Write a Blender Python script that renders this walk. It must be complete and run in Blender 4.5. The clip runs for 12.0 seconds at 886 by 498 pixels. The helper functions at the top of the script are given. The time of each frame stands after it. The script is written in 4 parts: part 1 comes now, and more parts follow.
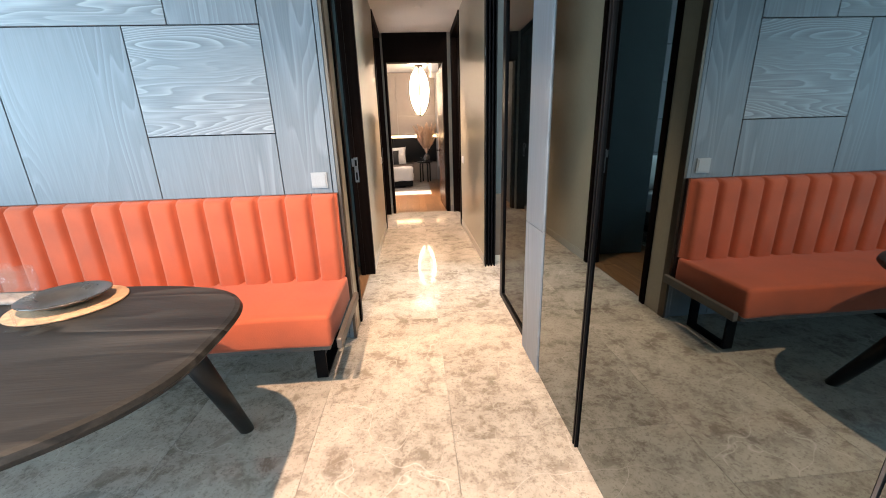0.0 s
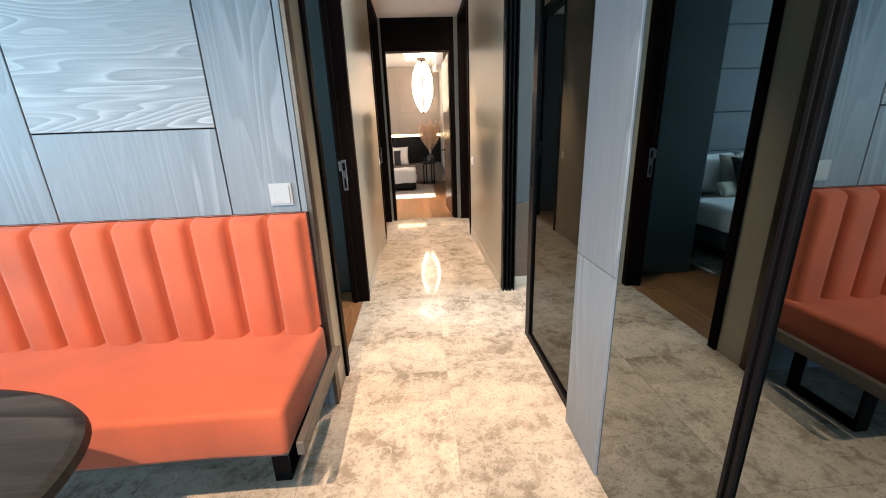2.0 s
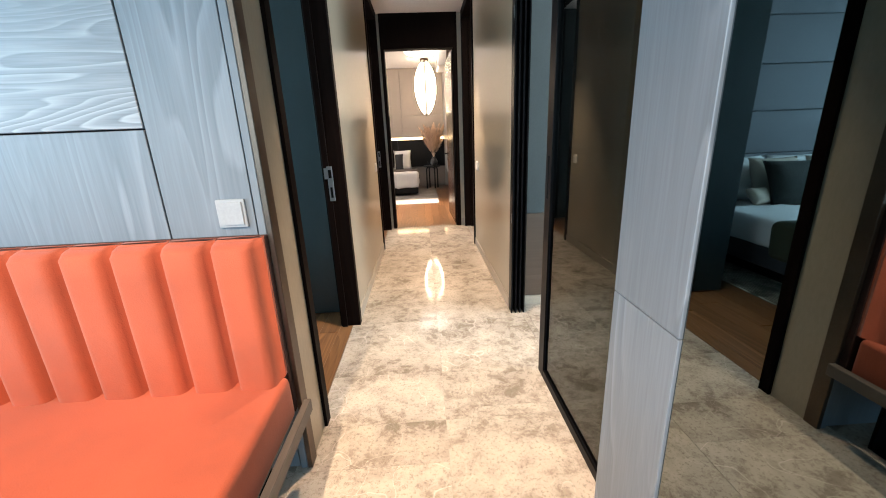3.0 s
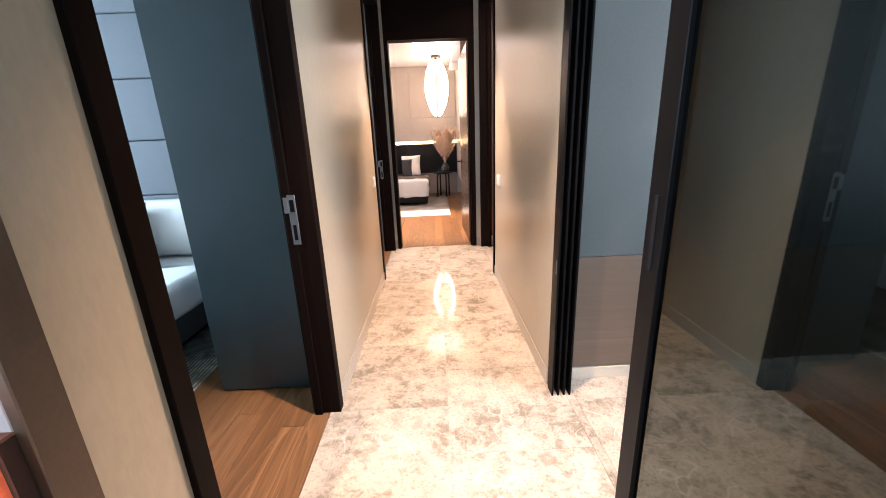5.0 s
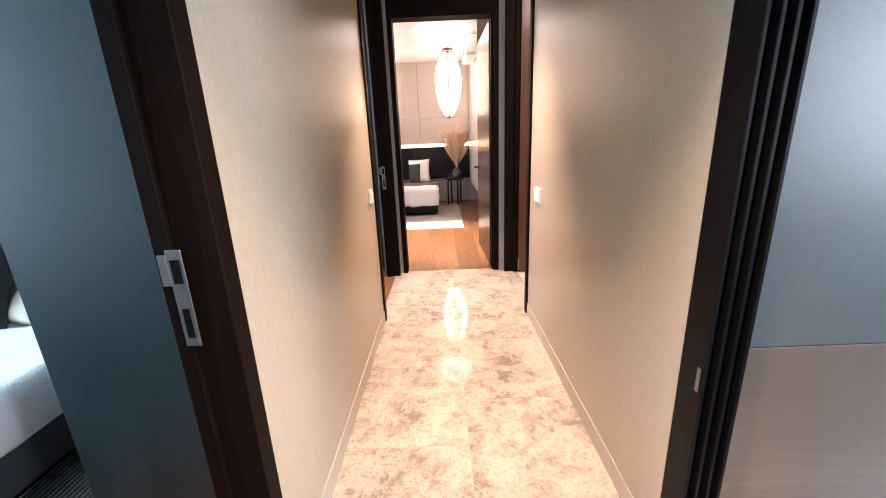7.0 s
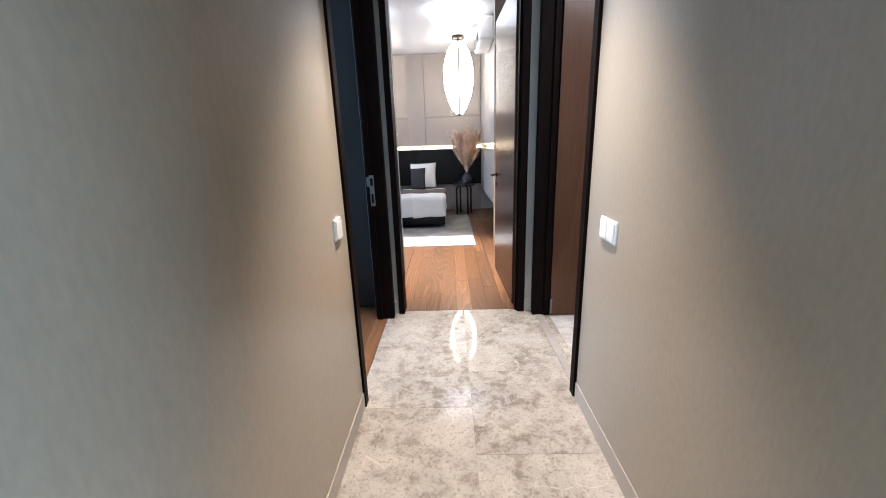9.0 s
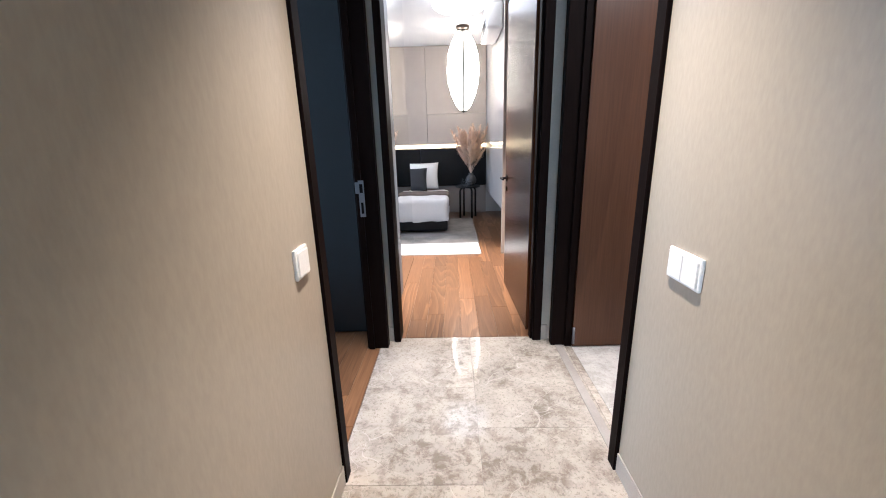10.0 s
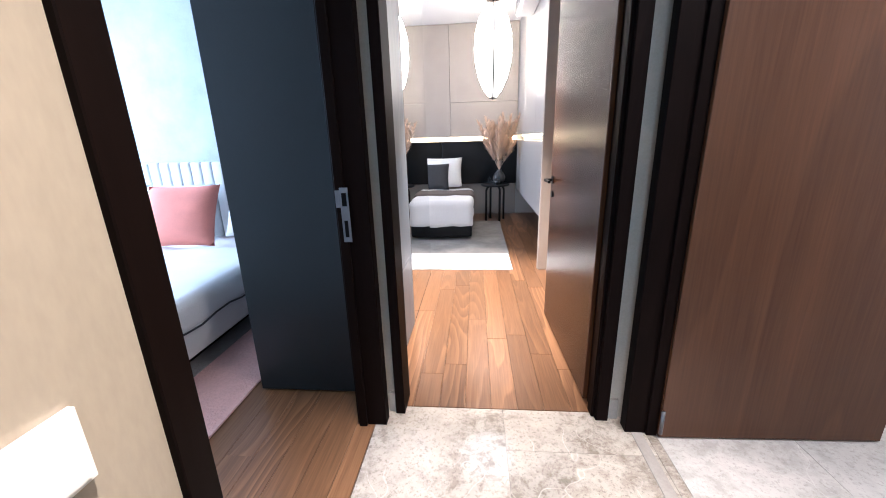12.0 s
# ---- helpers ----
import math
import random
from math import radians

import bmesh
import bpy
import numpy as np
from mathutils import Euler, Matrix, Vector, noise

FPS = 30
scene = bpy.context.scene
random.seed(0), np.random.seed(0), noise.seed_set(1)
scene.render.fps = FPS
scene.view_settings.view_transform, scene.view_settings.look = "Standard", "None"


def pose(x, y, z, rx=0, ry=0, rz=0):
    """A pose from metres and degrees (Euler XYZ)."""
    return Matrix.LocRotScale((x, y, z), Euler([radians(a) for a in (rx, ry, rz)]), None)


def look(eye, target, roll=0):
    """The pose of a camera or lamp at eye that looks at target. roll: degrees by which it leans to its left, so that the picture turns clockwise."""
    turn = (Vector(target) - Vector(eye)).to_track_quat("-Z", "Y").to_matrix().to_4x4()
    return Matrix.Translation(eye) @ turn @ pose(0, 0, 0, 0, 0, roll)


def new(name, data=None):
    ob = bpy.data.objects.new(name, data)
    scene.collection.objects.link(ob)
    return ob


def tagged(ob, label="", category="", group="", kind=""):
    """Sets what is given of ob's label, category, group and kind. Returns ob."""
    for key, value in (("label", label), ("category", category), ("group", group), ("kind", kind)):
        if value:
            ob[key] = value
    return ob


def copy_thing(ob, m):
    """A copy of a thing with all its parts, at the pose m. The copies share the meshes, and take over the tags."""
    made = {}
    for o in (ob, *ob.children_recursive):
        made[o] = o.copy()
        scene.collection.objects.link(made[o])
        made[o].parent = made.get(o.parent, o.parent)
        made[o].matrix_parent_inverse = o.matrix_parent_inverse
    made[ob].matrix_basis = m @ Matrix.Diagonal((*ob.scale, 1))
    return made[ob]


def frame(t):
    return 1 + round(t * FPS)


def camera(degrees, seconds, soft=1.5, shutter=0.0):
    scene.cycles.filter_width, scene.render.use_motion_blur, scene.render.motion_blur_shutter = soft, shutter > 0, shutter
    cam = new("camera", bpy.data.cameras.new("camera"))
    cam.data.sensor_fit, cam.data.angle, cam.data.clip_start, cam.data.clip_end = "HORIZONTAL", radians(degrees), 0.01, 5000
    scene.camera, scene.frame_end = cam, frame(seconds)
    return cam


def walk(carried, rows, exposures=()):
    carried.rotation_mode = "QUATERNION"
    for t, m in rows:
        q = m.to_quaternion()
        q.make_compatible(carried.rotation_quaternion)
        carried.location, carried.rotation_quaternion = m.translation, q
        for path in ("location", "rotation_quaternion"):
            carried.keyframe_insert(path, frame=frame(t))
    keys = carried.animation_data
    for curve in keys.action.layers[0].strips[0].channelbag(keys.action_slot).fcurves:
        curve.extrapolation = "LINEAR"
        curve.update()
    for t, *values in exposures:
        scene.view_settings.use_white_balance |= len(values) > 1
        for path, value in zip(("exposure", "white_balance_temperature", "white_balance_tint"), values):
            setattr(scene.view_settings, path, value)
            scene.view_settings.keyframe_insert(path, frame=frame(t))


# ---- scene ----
cam = camera(99.3, 12.0, 1.0)
PATH = [
    (0, (-0.148, 0.792, 1.236), (-0.02, 2.702, 0.657), -1.8),
    (0.5, (-0.141, 0.956, 1.232), (-0.001, 2.865, 0.651), -1.9),
    (1, (-0.123, 1.12, 1.223), (0.011, 3.029, 0.643), -2.0),
    (1.5, (-0.126, 1.28, 1.221), (-0.015, 3.191, 0.641), -2.0),
    (2, (-0.138, 1.449, 1.218), (-0.029, 3.36, 0.637), -2.1),
    (2.5, (-0.122, 1.609, 1.215), (-0.011, 3.52, 0.637), -2.3),
    (3, (-0.085, 1.795, 1.214), (-0.001, 3.711, 0.648), -2.3),
    (5, (-0.058, 2.593, 1.267), (-0.03, 4.514, 0.711), -2.3),
    (5.5, (-0.109, 2.803, 1.271), (-0.093, 4.726, 0.72), -2.3),
    (6, (-0.124, 2.999, 1.263), (-0.111, 4.923, 0.718), -2.4),
    (6.5, (-0.107, 3.22, 1.258), (-0.097, 5.144, 0.713), -2.3),
    (7, (-0.114, 3.433, 1.256), (-0.124, 5.359, 0.717), -2.3),
    (9, (-0.121, 4.375, 1.254), (-0.166, 6.303, 0.725), -1.9),
    (9.5, (-0.135, 4.575, 1.254), (-0.183, 6.502, 0.721), -1.8),
    (10, (-0.139, 4.822, 1.26), (-0.192, 6.748, 0.724), -1.6),
    (10.5, (-0.157, 5.046, 1.252), (-0.259, 6.971, 0.719), -1.6),
    (11, (-0.181, 5.266, 1.256), (-0.303, 7.187, 0.713), -1.4),
    (11.5, (-0.179, 5.449, 1.249), (-0.31, 7.366, 0.697), -1.7),
    (12, (-0.166, 5.599, 1.239), (-0.337, 7.511, 0.677), -1.6),
]
EXPOSURES = [(0, 0.90, 7100, 22), (3, 0.78, 6700, 17), (5, 1.25, 6900, 30), (7, 1.36, 6700, 31), (9, 0.94, 5050, 11), (12, 1.36, 5000, 13)]
walk(cam, [(t, look(eye, target, roll)) for t, eye, target, roll in PATH], EXPOSURES)

# ---- light ----
world = bpy.data.worlds.new("sky")
scene.world = world
world.use_nodes = True
wn = world.node_tree.nodes
sky = wn.new("ShaderNodeTexSky")
sky.sky_type, sky.sun_disc = "NISHITA", False
sky.sun_elevation, sky.sun_rotation = radians(48), radians(200)
world.node_tree.links.new(sky.outputs[0], wn["Background"].inputs[0])
wn["Background"].inputs[1].default_value = 0.12

WARM = (1.0, 0.76, 0.53)
DAY = (0.46, 0.80, 1.0)


def lamp(name, kind, m, power, colour, size=0.05, size_y=None, cone=100, blend=0.5):
    data = bpy.data.lights.new(name, kind)
    data.energy, data.color = power, colour
    if kind == "AREA":
        data.shape, data.size, data.size_y = "RECTANGLE", size, size_y or size
    else:
        data.shadow_soft_size = size
    if kind == "SPOT":
        data.spot_size, data.spot_blend = radians(cone), blend
    ob = new(name, data)
    ob.matrix_world = m
    return ob


# daylight in the window openings
lamp("window_light_dining", "AREA", look((-1.9, -2.78, 1.75), (-1.9, 3, 1.5)), 105, DAY, 4.6, 1.7)
lamp("window_light_dining_west", "AREA", look((-4.45, 0.4, 1.75), (-1.0, 2.6, 1.4)), 105, DAY, 2.6, 1.6)
lamp("window_light_bedroom_one", "AREA", look((-4.45, 4.0, 1.6), (0, 4.3, 1.0)), 105, (0.50, 0.83, 1.0), 1.4, 1.8)
lamp("window_light_bedroom_two", "AREA", look((-4.45, 7.7, 1.6), (0, 7.7, 0.6)), 75, (0.80, 0.91, 1.0), 2.0, 1.8)
lamp("window_light_master", "AREA", look((-4.45, 10.4, 1.6), (0, 10.2, 0.6)), 58, (0.95, 0.95, 0.98), 2.0, 1.8)
lamp("window_light_kitchen", "AREA", look((3.35, 2.7, 1.6), (-0.6, 4.4, 1.3)), 100, (0.66, 0.87, 0.96), 1.6, 1.4)
# recessed ceiling downlights
SPOTS = [(-0.78, 1.2, 2.745, 360, 124),
         (-0.03, 3.75, 2.69, 215, 66), (-0.02, 5.91, 2.69, 232, 64), (-0.1, 8.42, 2.875, 620, 56)]
for sx, sy, sz, sp, sc in SPOTS:
    lamp("downlight_beam", "SPOT", look((sx, sy, sz - 0.02), (sx, sy + 0.001, 0)), sp, WARM, 0.02, cone=sc, blend=0.7)
# unseen fill lamp without a fitting, added to brighten the bathroom door leaf
lamp("bathroom_light", "AREA", look((1.35, 5.75, 2.74), (1.35, 5.76, 0)), 34, (1, 0.84, 0.68), 0.7)

# ---- materials ----


def node_mat(name, rough=0.5, metal=0.0):
    m = bpy.data.materials.new(name)
    m.use_nodes = True
    b = m.node_tree.nodes["Principled BSDF"]
    b.inputs["Roughness"].default_value, b.inputs["Metallic"].default_value = rough, metal
    return m, m.node_tree.nodes, m.node_tree.links, b


def coords(n, l, scale=(1, 1, 1), per_object=True, kind="Object"):
    """Object coordinates, stretched, with a shift of their own for each object."""
    tc, mp = n.new("ShaderNodeTexCoord"), n.new("ShaderNodeMapping")
    mp.inputs["Scale"].default_value = scale
    l.new(tc.outputs[kind], mp.inputs[0])
    if per_object:
        info, mul = n.new("ShaderNodeObjectInfo"), n.new("ShaderNodeVectorMath")
        mul.operation = "SCALE"
        mul.inputs[0].default_value = (37.0, 21.0, 53.0)
        l.new(info.outputs["Random"], mul.inputs["Scale"])
        l.new(mul.outputs[0], mp.inputs["Location"])
    return mp.outputs[0]


def noise_tex(n, l, vec, scale, detail=4, rough=0.55, distort=0.0):
    t = n.new("ShaderNodeTexNoise")
    t.inputs["Scale"].default_value, t.inputs["Detail"].default_value = scale, detail
    t.inputs["Roughness"].default_value, t.inputs["Distortion"].default_value = rough, distort
    l.new(vec, t.inputs["Vector"])
    return t.outputs["Fac"]


def ramp(n, l, fac, stops):
    r = n.new("ShaderNodeValToRGB")
    while len(r.color_ramp.elements) < len(stops):
        r.color_ramp.elements.new(0.5)
    for e, (p, c) in zip(r.color_ramp.elements, stops):
        e.position, e.color = p, (*c, 1)
    l.new(fac, r.inputs[0])
    return r.outputs[0]


def mix(n, l, fac, a, b, mode="MIX"):
    x = n.new("ShaderNodeMix")
    x.data_type, x.blend_type = "RGBA", mode
    if isinstance(fac, float):
        x.inputs[0].default_value = fac
    else:
        l.new(fac, x.inputs[0])
    for s, v in ((6, a), (7, b)):
        if isinstance(v, tuple):
            x.inputs[s].default_value = (*v, 1)
        else:
            l.new(v, x.inputs[s])
    return x.outputs[2]


def bump(n, l, b, height, strength=0.2, dist=0.01):
    u = n.new("ShaderNodeBump")
    u.inputs["Strength"].default_value, u.inputs["Distance"].default_value = strength, dist
    l.new(height, u.inputs["Height"])
    l.new(u.outputs[0], b.inputs["Normal"])


def scaled(c, k):
    return tuple(v * k for v in c)


def mottled(name, colour, rough=0.6, scale=6.0, vary=0.25, bumpy=0.1, fine=120.0, metal=0.0, stretch=(1, 1, 1), sheen=0.0, spec=0.5, coat=0.0, per_object=True, dist=0.004):
    """Paint, cloth, lacquer: a colour with soft patches and a fine relief."""
    m, n, l, b = node_mat(name, rough, metal)
    v = coords(n, l, stretch, per_object)
    big, small = noise_tex(n, l, v, scale), noise_tex(n, l, v, fine, 2)
    c = ramp(n, l, big, [(0.25, scaled(colour, 1 - vary)), (0.75, scaled(colour, 1 + vary))])
    l.new(mix(n, l, 0.12, c, ramp(n, l, small, [(0.3, scaled(colour, 0.6)), (0.7, scaled(colour, 1.4))])), b.inputs["Base Color"])
    r = n.new("ShaderNodeMapRange")
    r.inputs["To Min"].default_value, r.inputs["To Max"].default_value = rough * 0.85, min(1, rough * 1.15)
    l.new(big, r.inputs[0])
    l.new(r.outputs[0], b.inputs["Roughness"])
    b.inputs["Specular IOR Level"].default_value = spec
    b.inputs["Coat Weight"].default_value = coat
    b.inputs["Sheen Weight"].default_value = sheen
    if bumpy:
        bump(n, l, b, small, bumpy, dist)
    return m


def grained(name, dark, light, axis="z", rough=0.45, scale=1.0, bumpy=0.15, wave=0.5, tone=0.0, coat=0.0, spec=0.5, rings_n=16.0):
    """Sawn wood: cathedral figure and pores along one axis."""
    m, n, l, b = node_mat(name, rough)
    st = {"x": (0.35, 3.0, 3.0), "y": (3.0, 0.35, 3.0), "z": (3.0, 3.0, 0.35)}[axis]
    v = coords(n, l, scaled(st, scale))
    warp = noise_tex(n, l, v, 1.1, 2, 0.4)
    mul = n.new("ShaderNodeMath")
    mul.operation = "MULTIPLY"
    mul.inputs[1].default_value = rings_n
    l.new(warp, mul.inputs[0])
    fr = n.new("ShaderNodeMath")
    fr.operation = "FRACT"
    l.new(mul.outputs[0], fr.inputs[0])
    rings = ramp(n, l, fr.outputs[0], [(0.0, (0, 0, 0)), (0.55, (0.35, 0.35, 0.35)), (0.9, (1, 1, 1)), (1.0, (0, 0, 0))])
    pores = noise_tex(n, l, coords(n, l, scaled({"x": (2, 60, 60), "y": (60, 2, 60), "z": (60, 60, 2)}[axis], scale)), 2.0, 3)
    mask = noise_tex(n, l, v, 0.8, 1)
    figure = mix(n, l, ramp(n, l, mask, [(0.4, (0, 0, 0)), (0.6, (wave, wave, wave))]), (0.3, 0.3, 0.3), rings)
    h = mix(n, l, 0.22, figure, ramp(n, l, pores, [(0.3, (0, 0, 0)), (0.7, (1, 1, 1))]))
    c = mix(n, l, h, dark, light)
    if tone:
        info = n.new("ShaderNodeObjectInfo")
        c = mix(n, l, 1.0, c, ramp(n, l, info.outputs["Random"], [(0, (1 - tone,) * 3), (1, (1 + tone,) * 3)]), "MULTIPLY")
    l.new(c, b.inputs["Base Color"])
    b.inputs["Coat Weight"].default_value = coat
    b.inputs["Specular IOR Level"].default_value = spec
    bump(n, l, b, h, bumpy, 0.002)
    return m


def stone(name, base, patch, vein, rough=0.055):
    """Polished limestone: cloudy brown patches, small pits and pale veins."""
    m, n, l, b = node_mat(name, rough)
    v = coords(n, l)
    cloud = noise_tex(n, l, v, 3.6, 5, 0.62, 0.5)
    blot = noise_tex(n, l, v, 13.0, 9, 0.74, 0.35)
    fine = noise_tex(n, l, v, 70.0, 5, 0.75)
    c = mix(n, l, ramp(n, l, cloud, [(0.36, (0, 0, 0)), (0.66, (1, 1, 1))]), scaled(base, 1.05), scaled(base, 0.80))
    spots = n.new("ShaderNodeMath")
    spots.operation = "MULTIPLY"
    l.new(ramp(n, l, blot, [(0.47, (0, 0, 0)), (0.58, (1, 1, 1))]), spots.inputs[0])
    l.new(ramp(n, l, cloud, [(0.40, (0.15, 0.15, 0.15)), (0.60, (0.85, 0.85, 0.85))]), spots.inputs[1])
    c = mix(n, l, spots.outputs[0], c, patch)
    c = mix(n, l, ramp(n, l, fine, [(0.38, (0.55, 0.55, 0.55)), (0.47, (0, 0, 0))]), c, scaled(patch, 0.85))
    vo = n.new("ShaderNodeTexVoronoi")
    vo.feature = "DISTANCE_TO_EDGE"
    vo.inputs["Scale"].default_value = 3.0
    wob = n.new("ShaderNodeVectorMath")
    wob.operation = "ADD"
    wn_ = n.new("ShaderNodeTexNoise")
    wn_.inputs["Scale"].default_value, wn_.inputs["Detail"].default_value = 2.2, 2
    l.new(v, wn_.inputs["Vector"])
    l.new(v, wob.inputs[0])
    l.new(wn_.outputs["Color"], wob.inputs[1])
    l.new(wob.outputs[0], vo.inputs["Vector"])
    gate = noise_tex(n, l, v, 2.0, 2)
    vm = n.new("ShaderNodeMath")
    vm.operation = "MULTIPLY"
    l.new(ramp(n, l, vo.outputs["Distance"], [(0.0, (0.38, 0.38, 0.38)), (0.010, (0, 0, 0))]), vm.inputs[0])
    l.new(ramp(n, l, gate, [(0.45, (0, 0, 0)), (0.58, (1, 1, 1))]), vm.inputs[1])
    c = mix(n, l, vm.outputs[0], c, vein)
    info = n.new("ShaderNodeObjectInfo")
    c = mix(n, l, 1.0, c, ramp(n, l, info.outputs["Random"], [(0, (0.9, 0.9, 0.9)), (1, (1.08, 1.08, 1.08))]), "MULTIPLY")
    l.new(c, b.inputs["Base Color"])
    rr = n.new("ShaderNodeMapRange")
    rr.inputs["To Min"].default_value, rr.inputs["To Max"].default_value = rough * 0.7, rough * 1.7
    l.new(blot, rr.inputs[0])
    l.new(rr.outputs[0], b.inputs["Roughness"])
    b.inputs["Specular IOR Level"].default_value = 0.35
    bump(n, l, b, cloud, 0.04, 0.004)
    return m


def glow(name, colour, strength):
    m, n, l, b = node_mat(name, 0.6)
    b.inputs["Base Color"].default_value = (0.8, 0.78, 0.74, 1)
    b.inputs["Emission Color"].default_value = (*colour, 1)
    b.inputs["Emission Strength"].default_value = strength
    return m


def glass_mat(name):
    m, n, l, b = node_mat(name, 0.02)
    b.inputs["Base Color"].default_value = (0.25, 0.27, 0.28, 1)
    b.inputs["Alpha"].default_value = 0.07
    b.inputs["Coat Weight"].default_value = 1.0
    return m


